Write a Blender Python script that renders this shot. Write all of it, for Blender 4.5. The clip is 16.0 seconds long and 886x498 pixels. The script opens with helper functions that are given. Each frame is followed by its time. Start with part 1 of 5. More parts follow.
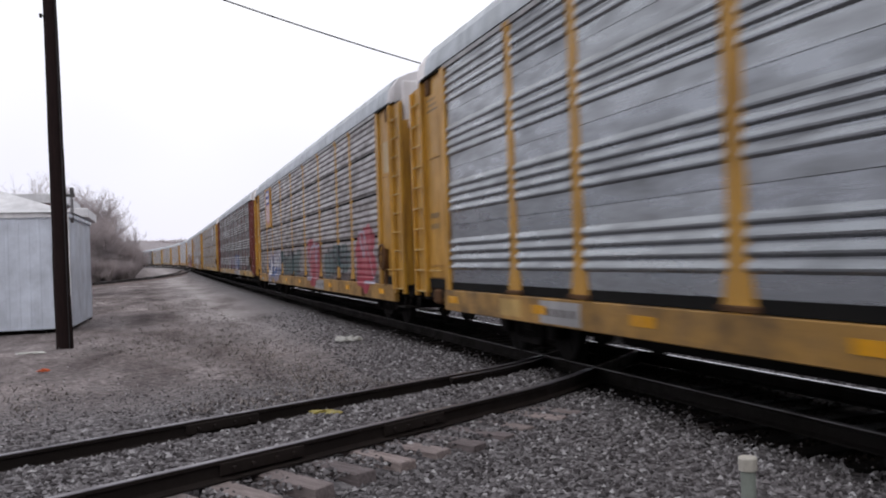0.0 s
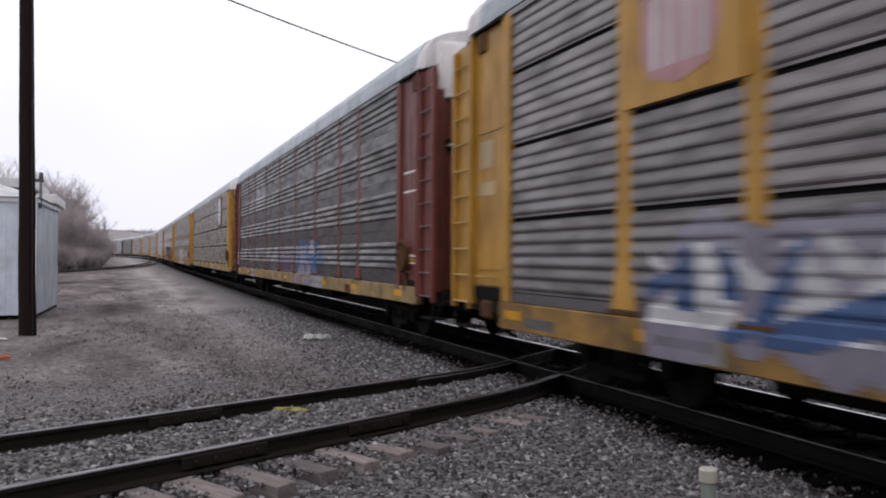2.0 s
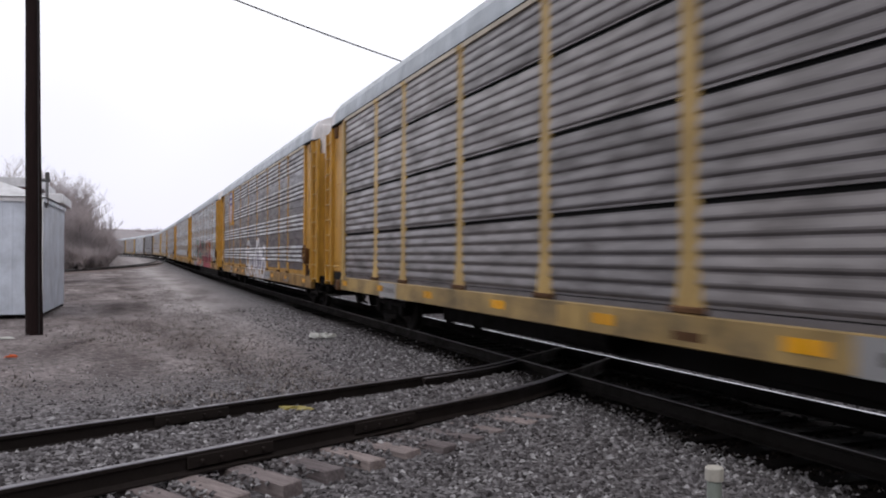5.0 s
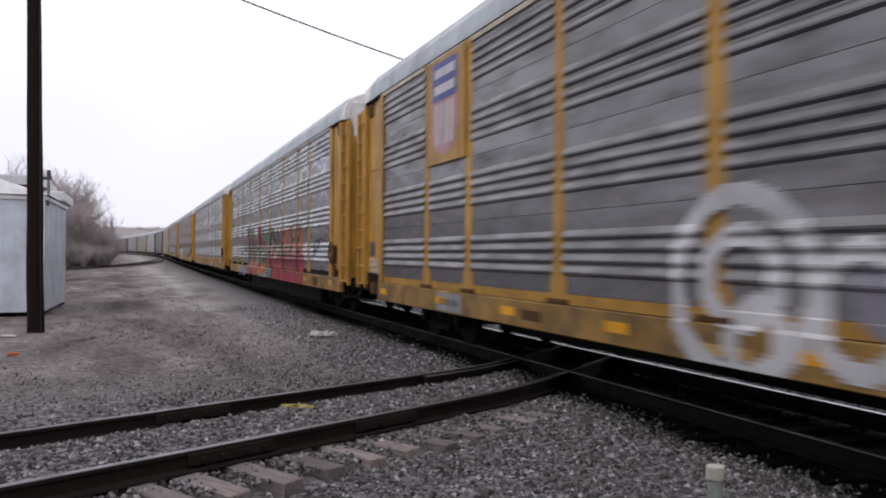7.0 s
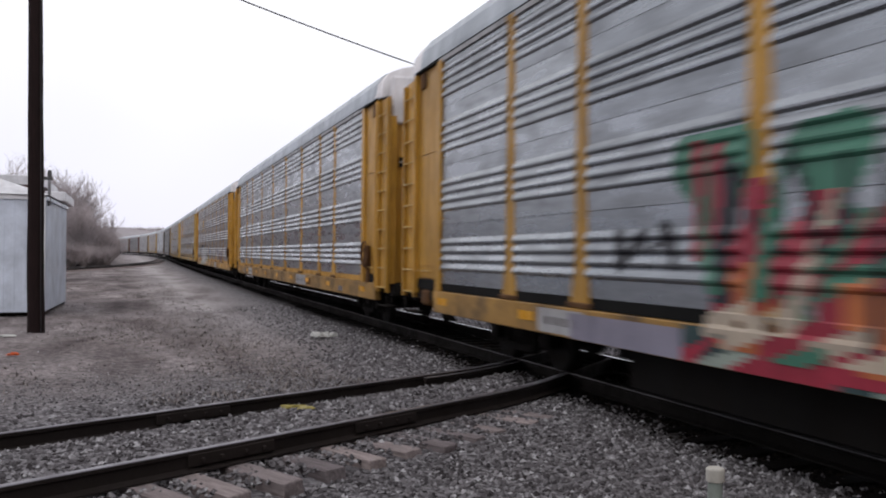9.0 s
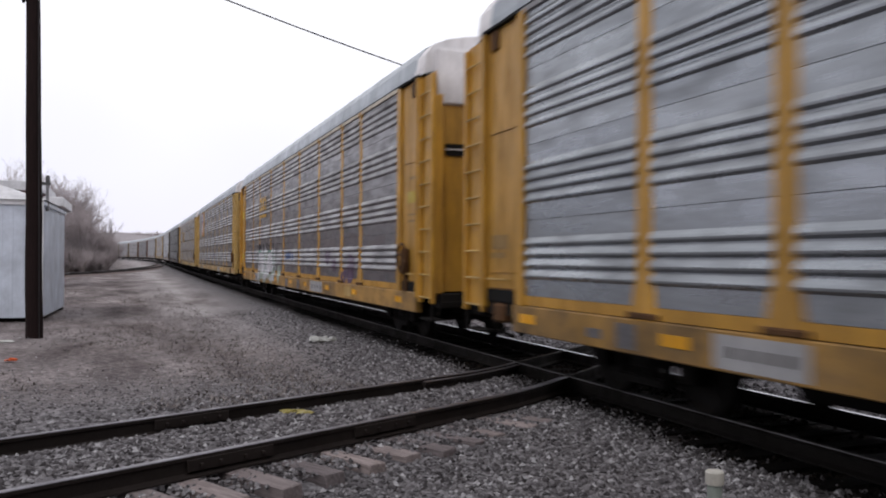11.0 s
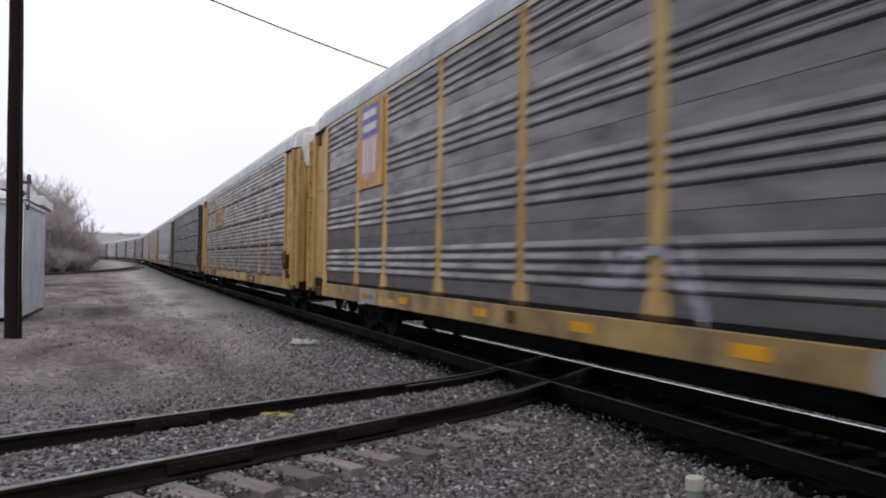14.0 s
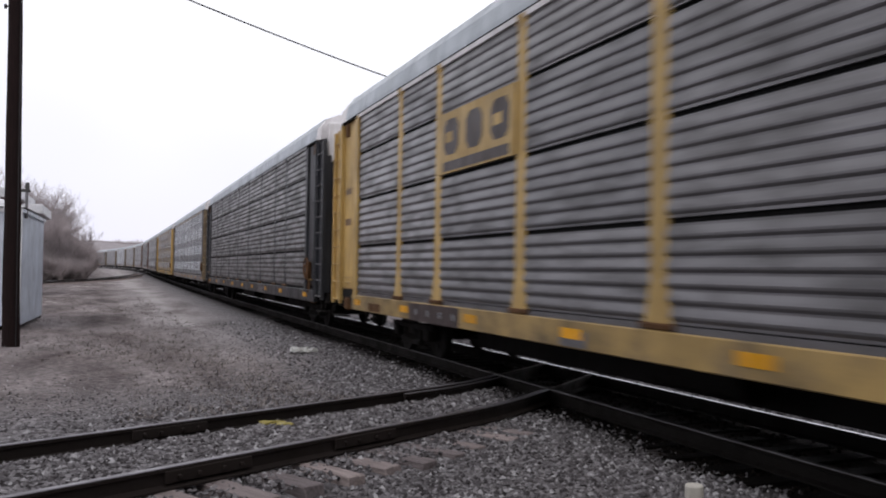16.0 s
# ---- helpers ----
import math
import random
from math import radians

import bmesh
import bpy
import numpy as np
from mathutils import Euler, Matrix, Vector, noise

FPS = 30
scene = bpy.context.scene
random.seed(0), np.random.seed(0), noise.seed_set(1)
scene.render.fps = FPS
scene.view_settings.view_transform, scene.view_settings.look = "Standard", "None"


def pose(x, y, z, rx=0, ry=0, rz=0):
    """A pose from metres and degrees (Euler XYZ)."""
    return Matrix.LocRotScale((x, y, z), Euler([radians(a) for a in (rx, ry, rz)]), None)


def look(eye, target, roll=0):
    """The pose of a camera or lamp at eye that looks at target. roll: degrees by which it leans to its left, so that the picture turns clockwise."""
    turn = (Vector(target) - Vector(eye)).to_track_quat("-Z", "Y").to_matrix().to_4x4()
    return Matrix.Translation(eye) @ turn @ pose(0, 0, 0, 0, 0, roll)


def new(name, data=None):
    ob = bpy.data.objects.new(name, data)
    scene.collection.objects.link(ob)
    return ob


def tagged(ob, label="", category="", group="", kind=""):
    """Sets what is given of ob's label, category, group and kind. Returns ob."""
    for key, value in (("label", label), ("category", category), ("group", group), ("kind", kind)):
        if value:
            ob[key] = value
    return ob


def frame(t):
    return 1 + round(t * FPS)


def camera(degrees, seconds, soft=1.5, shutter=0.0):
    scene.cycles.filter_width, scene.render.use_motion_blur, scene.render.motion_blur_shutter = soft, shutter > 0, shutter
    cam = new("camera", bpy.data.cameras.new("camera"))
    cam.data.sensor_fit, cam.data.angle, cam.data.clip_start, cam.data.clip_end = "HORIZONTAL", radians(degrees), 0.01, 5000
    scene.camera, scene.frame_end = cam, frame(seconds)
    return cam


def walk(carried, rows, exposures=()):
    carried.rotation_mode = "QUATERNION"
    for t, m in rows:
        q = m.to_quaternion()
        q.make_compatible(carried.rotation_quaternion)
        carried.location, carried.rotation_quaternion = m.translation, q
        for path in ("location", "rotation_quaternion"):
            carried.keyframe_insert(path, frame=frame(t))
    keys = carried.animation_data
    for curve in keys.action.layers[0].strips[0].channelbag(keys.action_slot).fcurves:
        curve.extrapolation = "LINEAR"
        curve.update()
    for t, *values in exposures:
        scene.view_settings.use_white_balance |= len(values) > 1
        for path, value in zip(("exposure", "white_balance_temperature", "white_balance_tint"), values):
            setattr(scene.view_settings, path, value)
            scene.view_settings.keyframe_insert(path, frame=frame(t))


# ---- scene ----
# Main track along +y, rail tops at RT over the ground; the camera stands beside it and only turns.
RT = 0.20                      # rail top over the ballast
EYE = 1.592 + RT
TX = 6.385                     # centre line of the main track
PITCH_L = 28.65                # length of a car over its couplers
SPEED = 15.9                   # metres a second

cam = camera(56.08, 16.0, soft=1.9, shutter=0.4)
TURNS = [
    (0.0, -18.814, 0.479, 1.966),
    (0.5, -19.324, 0.232, 0.645),
    (1.0, -19.617, 0.723, 0.242),
    (1.5, -20.029, 0.853, -0.311),
    (2.0, -20.721, 0.589, -0.364),
    (2.5, -20.521, 0.753, -0.274),
    (3.0, -20.610, 0.658, -0.258),
    (3.5, -20.758, 0.595, -0.550),
    (4.0, -20.466, 0.484, -0.169),
    (6.5, -20.168, 0.528, -0.472),
    (7.0, -20.277, 0.388, -0.347),
    (7.5, -20.199, 0.414, -0.259),
    (8.0, -20.212, 0.367, -0.448),
    (8.5, -20.165, 0.354, -0.658),
    (9.0, -20.245, 0.477, -0.519),
    (11.5, -20.411, 0.723, -0.183),
    (12.0, -20.134, -0.023, 0.316),
    (12.5, -21.532, 1.176, -0.893),
    (13.0, -21.299, 1.170, -0.819),
    (13.5, -21.142, 1.179, -0.731),
    (14.0, -21.462, 1.027, -0.923),
    (14.5, -21.738, 0.930, -1.089),
    (15.0, -21.635, 1.000, -1.213),
    (15.5, -21.331, 1.133, -0.712),
    (16.0, -21.563, 1.566, -0.872),
]
walk(cam, [(t, pose(0, 0, EYE, 90 + p, r, y)) for t, y, p, r in TURNS], exposures=[(0, 0.0), (16, 0.0)])

# ---- light: an overcast winter sky ----
world = bpy.data.worlds.new("overcast_sky")
scene.world = world
world.use_nodes = True
wn, wl = world.node_tree.nodes, world.node_tree.links
wn.clear()
w_out = wn.new("ShaderNodeOutputWorld")
w_bg = wn.new("ShaderNodeBackground")
w_sky = wn.new("ShaderNodeTexSky")
w_sky.sky_type, w_sky.sun_disc = "NISHITA", False
w_sky.sun_elevation, w_sky.sun_rotation = radians(38), radians(200)
w_gain = wn.new("ShaderNodeMix")
w_gain.data_type, w_gain.blend_type = "RGBA", "MULTIPLY"
w_gain.inputs[0].default_value = 1.0
w_gain.inputs[7].default_value = (0.08, 0.08, 0.08, 1)
w_mix = wn.new("ShaderNodeMix")
w_mix.data_type = "RGBA"
w_mix.inputs[0].default_value = 0.93
w_coord = wn.new("ShaderNodeTexCoord")
w_noise = wn.new("ShaderNodeTexNoise")
w_noise.inputs["Scale"].default_value = 1.6
w_noise.inputs["Detail"].default_value = 3
w_ramp = wn.new("ShaderNodeValToRGB")
w_ramp.color_ramp.elements[0].position, w_ramp.color_ramp.elements[0].color = 0.3, (0.93, 0.92, 1.0, 1)
w_ramp.color_ramp.elements[1].position, w_ramp.color_ramp.elements[1].color = 0.62, (1.14, 1.14, 1.2, 1)
wl.new(w_coord.outputs["Generated"], w_noise.inputs["Vector"])
wl.new(w_noise.outputs["Fac"], w_ramp.inputs["Fac"])
wl.new(w_sky.outputs["Color"], w_gain.inputs[6])
wl.new(w_gain.outputs[2], w_mix.inputs[6])
wl.new(w_ramp.outputs["Color"], w_mix.inputs[7])
w_sep = wn.new("ShaderNodeSeparateXYZ")
wl.new(w_coord.outputs["Generated"], w_sep.inputs[0])
w_low = wn.new("ShaderNodeValToRGB")
w_low.color_ramp.elements[0].position, w_low.color_ramp.elements[0].color = 0.0, (0.80, 0.79, 0.87, 1)
w_low.color_ramp.elements[1].position, w_low.color_ramp.elements[1].color = 0.30, (1, 1, 1, 1)
wl.new(w_sep.outputs["Z"], w_low.inputs["Fac"])
w_tint = wn.new("ShaderNodeMix")
w_tint.data_type, w_tint.blend_type = "RGBA", "MULTIPLY"
w_tint.inputs[0].default_value = 1.0
wl.new(w_mix.outputs[2], w_tint.inputs[6])
wl.new(w_low.outputs["Color"], w_tint.inputs[7])
wl.new(w_tint.outputs[2], w_bg.inputs["Color"])
w_bg.inputs["Strength"].default_value = 1.06
wl.new(w_bg.outputs["Background"], w_out.inputs["Surface"])

sun = new("sun", bpy.data.lights.new("sun", "SUN"))
sun.data.energy, sun.data.angle, sun.data.color = 0.6, radians(30), (1.0, 0.97, 0.93)
sun.matrix_world = look((0, 0, 30), (14, 21, 0))


# ---- materials ----
def nodes_of(name, rough=0.8, metal=0.0):
    m = bpy.data.materials.new(name)
    m.use_nodes = True
    nt = m.node_tree
    b = nt.nodes["Principled BSDF"]
    b.inputs["Roughness"].default_value, b.inputs["Metallic"].default_value = rough, metal
    b.inputs["Specular IOR Level"].default_value = 0.08 if rough >= 0.7 else 0.35
    return m, nt, b


def rgb(c):
    return (c[0], c[1], c[2], 1.0)


def noise_node(nt, vec, scale, detail=4, rough=0.6):
    n = nt.nodes.new("ShaderNodeTexNoise")
    n.inputs["Scale"].default_value, n.inputs["Detail"].default_value = scale, detail
    n.inputs["Roughness"].default_value = rough
    nt.links.new(vec, n.inputs["Vector"])
    return n.outputs["Fac"]


def ramp_node(nt, fac, stops):
    r = nt.nodes.new("ShaderNodeValToRGB")
    el = r.color_ramp.elements
    while len(el) < len(stops):
        el.new(0.5)
    for e, (p, c) in zip(el, stops):
        e.position, e.color = p, rgb(c)
    nt.links.new(fac, r.inputs["Fac"])
    return r.outputs["Color"]


def mix_node(nt, fac, a, b, blend="MIX"):
    n = nt.nodes.new("ShaderNodeMix")
    n.data_type, n.blend_type = "RGBA", blend
    for sock, v in ((n.inputs[0], fac), (n.inputs[6], a), (n.inputs[7], b)):
        if isinstance(v, (int, float)):
            sock.default_value = v
        elif isinstance(v, tuple):
            sock.default_value = rgb(v)
        else:
            nt.links.new(v, sock)
    return n.outputs[2]


def scaled(nt, vec, s):
    n = nt.nodes.new("ShaderNodeMapping")
    n.inputs["Scale"].default_value = s
    nt.links.new(vec, n.inputs["Vector"])
    return n.outputs["Vector"]


def bumped(nt, b, height, strength=0.3, dist=0.02):
    n = nt.nodes.new("ShaderNodeBump")
    n.inputs["Strength"].default_value, n.inputs["Distance"].default_value = strength, dist
    nt.links.new(height, n.inputs["Height"])
    nt.links.new(n.outputs["Normal"], b.inputs["Normal"])


def shifted(nt, amount=37.0):
    """Object coordinates, set apart from object to object."""
    co = nt.nodes.new("ShaderNodeTexCoord").outputs["Object"]
    info = nt.nodes.new("ShaderNodeObjectInfo").outputs["Random"]
    mul = nt.nodes.new("ShaderNodeMath")
    mul.operation = "MULTIPLY"
    mul.inputs[1].default_value = amount
    nt.links.new(info, mul.inputs[0])
    add = nt.nodes.new("ShaderNodeVectorMath")
    add.operation = "ADD"
    nt.links.new(co, add.inputs[0])
    nt.links.new(mul.outputs[0], add.inputs[1])
    return add.outputs[0], info


def weathered(name, base, dirt, rough=0.6, metal=0.0, amount=0.6, streak=(3, 3, 0.5), bump=0.15, vary=0.25):
    """Paint or metal with streaks running down, blotches and grain."""
    m, nt, b = nodes_of(name, rough, metal)
    vec, rnd = shifted(nt)
    s = ramp_node(nt, noise_node(nt, scaled(nt, vec, streak), 2.2, 5, 0.65), [(0.42, (0, 0, 0)), (0.72, (1, 1, 1))])
    g = noise_node(nt, vec, 45, 3)
    col = mix_node(nt, s, base, mix_node(nt, amount, base, dirt))
    blot = ramp_node(nt, noise_node(nt, vec, 1.1, 4), [(0.35, (1 - vary, 1 - vary, 1 - vary)), (0.7, (1 + vary * 0.4,) * 3)])
    col = mix_node(nt, 1.0, col, blot, "MULTIPLY")
    col = mix_node(nt, 0.18, col, ramp_node(nt, g, [(0.3, (0.25, 0.25, 0.25)), (0.7, (1, 1, 1))]), "MULTIPLY")
    tone = ramp_node(nt, rnd, [(0.0, (0.86, 0.86, 0.87)), (1.0, (1.08, 1.07, 1.06))])
    col = mix_node(nt, 1.0, col, tone, "MULTIPLY")
    nt.links.new(col, b.inputs["Base Color"])
    rr = nt.nodes.new("ShaderNodeMapRange")
    rr.inputs["To Min"].default_value, rr.inputs["To Max"].default_value = rough - 0.12, min(1.0, rough + 0.2)
    nt.links.new(s, rr.inputs["Value"])
    nt.links.new(rr.outputs[0], b.inputs["Roughness"])
    if bump:
        bumped(nt, b, g, bump, 0.004)
    return m


M = {}
M["panel_bright"] = weathered("galvanised_bright", (0.355, 0.38, 0.405), (0.16, 0.16, 0.165), 0.36, 0.75, 0.55, (0.5, 0.5, 2.0), 0.12, 0.13)
M["panel_grey"] = weathered("galvanised_grey", (0.225, 0.22, 0.228), (0.105, 0.1, 0.103), 0.4, 0.7, 0.65, (0.5, 0.5, 2.0), 0.12, 0.13)
M["panel_brown"] = weathered("galvanised_stained", (0.215, 0.2, 0.2), (0.09, 0.08, 0.079), 0.42, 0.65, 0.75, (0.5, 0.5, 2.0), 0.12, 0.13)
M["panel_slate"] = weathered("galvanised_slate", (0.172, 0.168, 0.175), (0.078, 0.074, 0.075), 0.4, 0.65, 0.65, (0.5, 0.5, 2.0), 0.12, 0.13)
M["panel_dark"] = weathered("galvanised_sooty", (0.098, 0.096, 0.097), (0.052, 0.05, 0.05), 0.46, 0.5, 0.6, (0.5, 0.5, 2.0), 0.12, 0.13)
M["yellow"] = weathered("yellow_paint", (0.52, 0.275, 0.038), (0.22, 0.105, 0.022), 0.5, 0, 0.65)
M["sill_yellow"] = weathered("grimy_yellow_paint", (0.40, 0.22, 0.05), (0.10, 0.075, 0.055), 0.6, 0, 0.9, (0.6, 0.6, 0.8), 0.15, 0.45)
M["sill_pale"] = weathered("grimy_faded_paint", (0.40, 0.27, 0.10), (0.11, 0.09, 0.07), 0.6, 0, 0.85, (0.6, 0.6, 0.8), 0.15, 0.4)
# yellow greyed down to put distance haze into the paint
M["yellow_far"] = weathered("hazed_yellow_paint", (0.21, 0.155, 0.09), (0.11, 0.088, 0.065), 0.6, 0, 0.7)
# darker copy of the rail steel: oil, with under-train shade in the colour
M["rail_oily_shaded"] = weathered("oily_shaded_rail", (0.014, 0.012, 0.011), (0.008, 0.007, 0.006), 0.8, 0.0, 0.6, (1, 1, 1))
M["pale_yellow"] = weathered("faded_yellow_paint", (0.54, 0.36, 0.12), (0.24, 0.145, 0.06), 0.55, 0, 0.55)
M["maroon"] = weathered("maroon_paint", (0.165, 0.042, 0.034), (0.07, 0.026, 0.023), 0.55, 0, 0.6)
M["black_paint"] = weathered("black_paint", (0.022, 0.024, 0.03), (0.05, 0.045, 0.04), 0.5, 0, 0.5)
M["roof"] = weathered("galvanised_roof", (0.43, 0.47, 0.515), (0.32, 0.35, 0.385), 0.5, 0.25, 0.5)
M["white_paint"] = weathered("chalky_white_paint", (0.80, 0.78, 0.79), (0.5, 0.46, 0.46), 0.65, 0, 0.5)
M["under"] = weathered("sooty_steel", (0.012, 0.011, 0.0105), (0.024, 0.019, 0.016), 0.8, 0, 0.5)
# near-black colour standing in for shade in gaps, slots and under edges
M["shadow_gap"] = weathered("painted_gap_shade", (0.012, 0.012, 0.012), (0.02, 0.018, 0.016), 0.9, 0, 0.4)
M["post_grey"] = weathered("dusty_grey_paint", (0.36, 0.36, 0.37), (0.2, 0.19, 0.19), 0.55, 0, 0.5)
M["rust"] = weathered("rusty_foot", (0.12, 0.062, 0.03), (0.045, 0.028, 0.018), 0.8, 0, 0.6)
M["reflector"] = weathered("orange_reflector", (0.8, 0.38, 0.01), (0.45, 0.2, 0.02), 0.35, 0, 0.35)
M["rail_side"] = weathered("rusty_rail", (0.030, 0.024, 0.022), (0.016, 0.012, 0.011), 0.75, 0.0, 0.6, (1, 1, 1))
M["rail_dull"] = weathered("worn_rail_top", (0.23, 0.215, 0.235), (0.085, 0.075, 0.08), 0.45, 0.8, 0.5, (1, 1, 1))
# dimmed metal for the glint set along the near rail's edge
M["rail_glint"] = weathered("dim_rail_edge_glint", (0.10, 0.096, 0.098), (0.035, 0.033, 0.033), 0.5, 0.8, 0.5, (1, 1, 1))
M["rail_shine"] = weathered("polished_rail_top", (0.40, 0.40, 0.42), (0.28, 0.28, 0.3), 0.25, 0.95, 0.3, (1, 1, 1), 0)
M["pvc"] = weathered("dirty_white_plastic", (0.70, 0.67, 0.60), (0.26, 0.22, 0.17), 0.5, 0, 0.6)
M["pvc_grey"] = weathered("grey_green_pipe", (0.30, 0.34, 0.31), (0.16, 0.16, 0.13), 0.55, 0, 0.6)
M["shed"] = weathered("pale_blue_siding", (0.66, 0.71, 0.80), (0.54, 0.58, 0.66), 0.5, 0.0, 0.3)
M["shed_white"] = weathered("white_roofing", (0.74, 0.74, 0.76), (0.55, 0.54, 0.55), 0.6, 0, 0.4)
M["red_wall"] = weathered("dull_red_wall", (0.20, 0.06, 0.055), (0.12, 0.05, 0.045), 0.7, 0, 0.5)
M["bark"] = weathered("grey_bark", (0.24, 0.21, 0.205), (0.17, 0.146, 0.142), 0.9, 0, 0.6)
M["twig"] = weathered("bare_twigs", (0.44, 0.39, 0.395), (0.33, 0.285, 0.285), 0.9, 0, 0.5)
M["cable"] = weathered("black_cable", (0.05, 0.048, 0.05), (0.03, 0.03, 0.03), 0.7, 0, 0.3)


def wood(name, base, dark, stretch):
    m, nt, b = nodes_of(name, 0.85)
    vec, rnd = shifted(nt)
    g = noise_node(nt, scaled(nt, vec, stretch), 9, 6, 0.7)
    col = ramp_node(nt, g, [(0.3, dark), (0.7, base)])
    tone = ramp_node(nt, rnd, [(0.0, (0.65, 0.65, 0.66)), (1.0, (1.2, 1.17, 1.12))])
    col = mix_node(nt, 1.0, col, tone, "MULTIPLY")
    nt.links.new(col, b.inputs["Base Color"])
    bumped(nt, b, g, 0.6, 0.02)
    return m


M["tie"] = wood("weathered_tie_wood", (0.32, 0.277, 0.28), (0.15, 0.125, 0.125), (0.4, 4, 4))
# oily wood, taken near black to hold the shade under the train
M["tie_oily"] = wood("oily_shaded_tie_wood", (0.006, 0.0045, 0.004), (0.003, 0.0025, 0.0025), (0.4, 4, 4))
M["pole"] = wood("creosoted_pole_wood", (0.020, 0.012, 0.012), (0.007, 0.005, 0.005), (6, 6, 0.3))


def ground_material():
    m, nt, b = nodes_of("ground_gravel_and_dirt", 0.95)
    geo = nt.nodes.new("ShaderNodeNewGeometry").outputs["Position"]
    big = noise_node(nt, geo, 0.22, 5)
    mid = noise_node(nt, scaled(nt, geo, (1.0, 0.5, 1.0)), 1.5, 6, 0.65)
    fine = noise_node(nt, geo, 26, 3, 0.7)
    vor = nt.nodes.new("ShaderNodeTexVoronoi")
    vor.inputs["Scale"].default_value = 22
    nt.links.new(geo, vor.inputs["Vector"])
    stone = ramp_node(nt, vor.outputs["Color"], [(0.1, (0.06, 0.055, 0.058)), (0.5, (0.14, 0.131, 0.138)), (0.9, (0.27, 0.26, 0.268))])
    patch = noise_node(nt, scaled(nt, geo, (0.5, 0.17, 1.0)), 1.0, 7, 0.66)
    dirt = ramp_node(nt, patch, [(0.33, (0.075, 0.062, 0.062)), (0.43, (0.16, 0.14, 0.138)), (0.55, (0.255, 0.232, 0.23)), (0.68, (0.40, 0.37, 0.365))])
    dirt = mix_node(nt, 0.6, dirt, ramp_node(nt, mid, [(0.3, (0.55, 0.53, 0.53)), (0.7, (1.3, 1.28, 1.27))]), "MULTIPLY")
    dirt = mix_node(nt, 0.5, dirt, ramp_node(nt, fine, [(0.25, (0.35, 0.33, 0.33)), (0.75, (1.25, 1.22, 1.22))]), "MULTIPLY")
    speck = noise_node(nt, geo, 7.0, 5, 0.75)
    dirt = mix_node(nt, 0.8, dirt, ramp_node(nt, speck, [(0.32, (0.45, 0.42, 0.42)), (0.5, (1.0, 0.99, 0.99)), (0.68, (1.55, 1.53, 1.53))]), "MULTIPLY")
    att = nt.nodes.new("ShaderNodeAttribute")
    att.attribute_name = "gravel"
    mask = nt.nodes.new("ShaderNodeMath")
    mask.operation = "ADD"
    wob = nt.nodes.new("ShaderNodeMapRange")
    wob.inputs["To Min"].default_value, wob.inputs["To Max"].default_value = -0.45, 0.45
    nt.links.new(big, wob.inputs["Value"])
    nt.links.new(att.outputs["Fac"], mask.inputs[0])
    nt.links.new(wob.outputs[0], mask.inputs[1])
    col = mix_node(nt, mask.outputs[0], dirt, stone)
    # oil stain plus the train's shade, multiplied into the ground colour
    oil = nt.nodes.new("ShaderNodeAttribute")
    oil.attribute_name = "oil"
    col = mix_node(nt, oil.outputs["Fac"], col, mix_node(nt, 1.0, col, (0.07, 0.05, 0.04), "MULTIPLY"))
    pale = nt.nodes.new("ShaderNodeAttribute")
    pale.attribute_name = "pale"
    col = mix_node(nt, pale.outputs["Fac"], col, ramp_node(nt, patch, [(0.32, (0.17, 0.148, 0.146)), (0.47, (0.36, 0.335, 0.335)), (0.68, (0.50, 0.47, 0.468))]))
    col = mix_node(nt, 0.5, col, ramp_node(nt, speck, [(0.3, (0.6, 0.58, 0.58)), (0.7, (1.35, 1.34, 1.34))]), "MULTIPLY")
    nt.links.new(col, b.inputs["Base Color"])
    dist = nt.nodes.new("ShaderNodeMath")
    dist.operation = "ADD"
    nt.links.new(vor.outputs["Distance"], dist.inputs[0])
    nt.links.new(fine, dist.inputs[1])
    bumped(nt, b, dist.outputs[0], 0.8, 0.03)
    return m


def island_material(name, stops, rough=0.9):
    m, nt, b = nodes_of(name, rough)
    geo = nt.nodes.new("ShaderNodeNewGeometry")
    col = ramp_node(nt, geo.outputs["Random Per Island"], stops)
    g = noise_node(nt, geo.outputs["Position"], 90, 3)
    col = mix_node(nt, 0.5, col, ramp_node(nt, g, [(0.3, (0.5, 0.5, 0.5)), (0.7, (1.2, 1.2, 1.2))]), "MULTIPLY")
    nt.links.new(col, b.inputs["Base Color"])
    return m


M["ground"] = ground_material()
M["stones"] = island_material("ballast_stones", [(0.0, (0.045, 0.04, 0.042)), (0.5, (0.142, 0.132, 0.138)), (0.9, (0.255, 0.243, 0.252)), (1.0, (0.45, 0.44, 0.45))])
# oily stones, blackened further with the shade beneath the cars
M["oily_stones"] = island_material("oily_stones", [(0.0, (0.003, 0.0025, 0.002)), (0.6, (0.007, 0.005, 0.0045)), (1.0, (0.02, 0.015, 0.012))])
M["weeds"] = island_material("dead_weeds", [(0.0, (0.07, 0.058, 0.054)), (0.5, (0.15, 0.128, 0.12)), (1.0, (0.27, 0.24, 0.225))])
M["yard_wall"] = weathered("dull_wall", (0.10, 0.09, 0.085), (0.06, 0.055, 0.05), 0.9, 0, 0.6)
M["hill"] = weathered("far_hill", (0.36, 0.33, 0.34), (0.27, 0.245, 0.255), 0.95, 0, 0.6, (0.02, 0.02, 0.05), 0)


def paint(name, c):
    M[name] = weathered(name, c, tuple(v * 0.5 for v in c), 0.5, 0, 0.4)


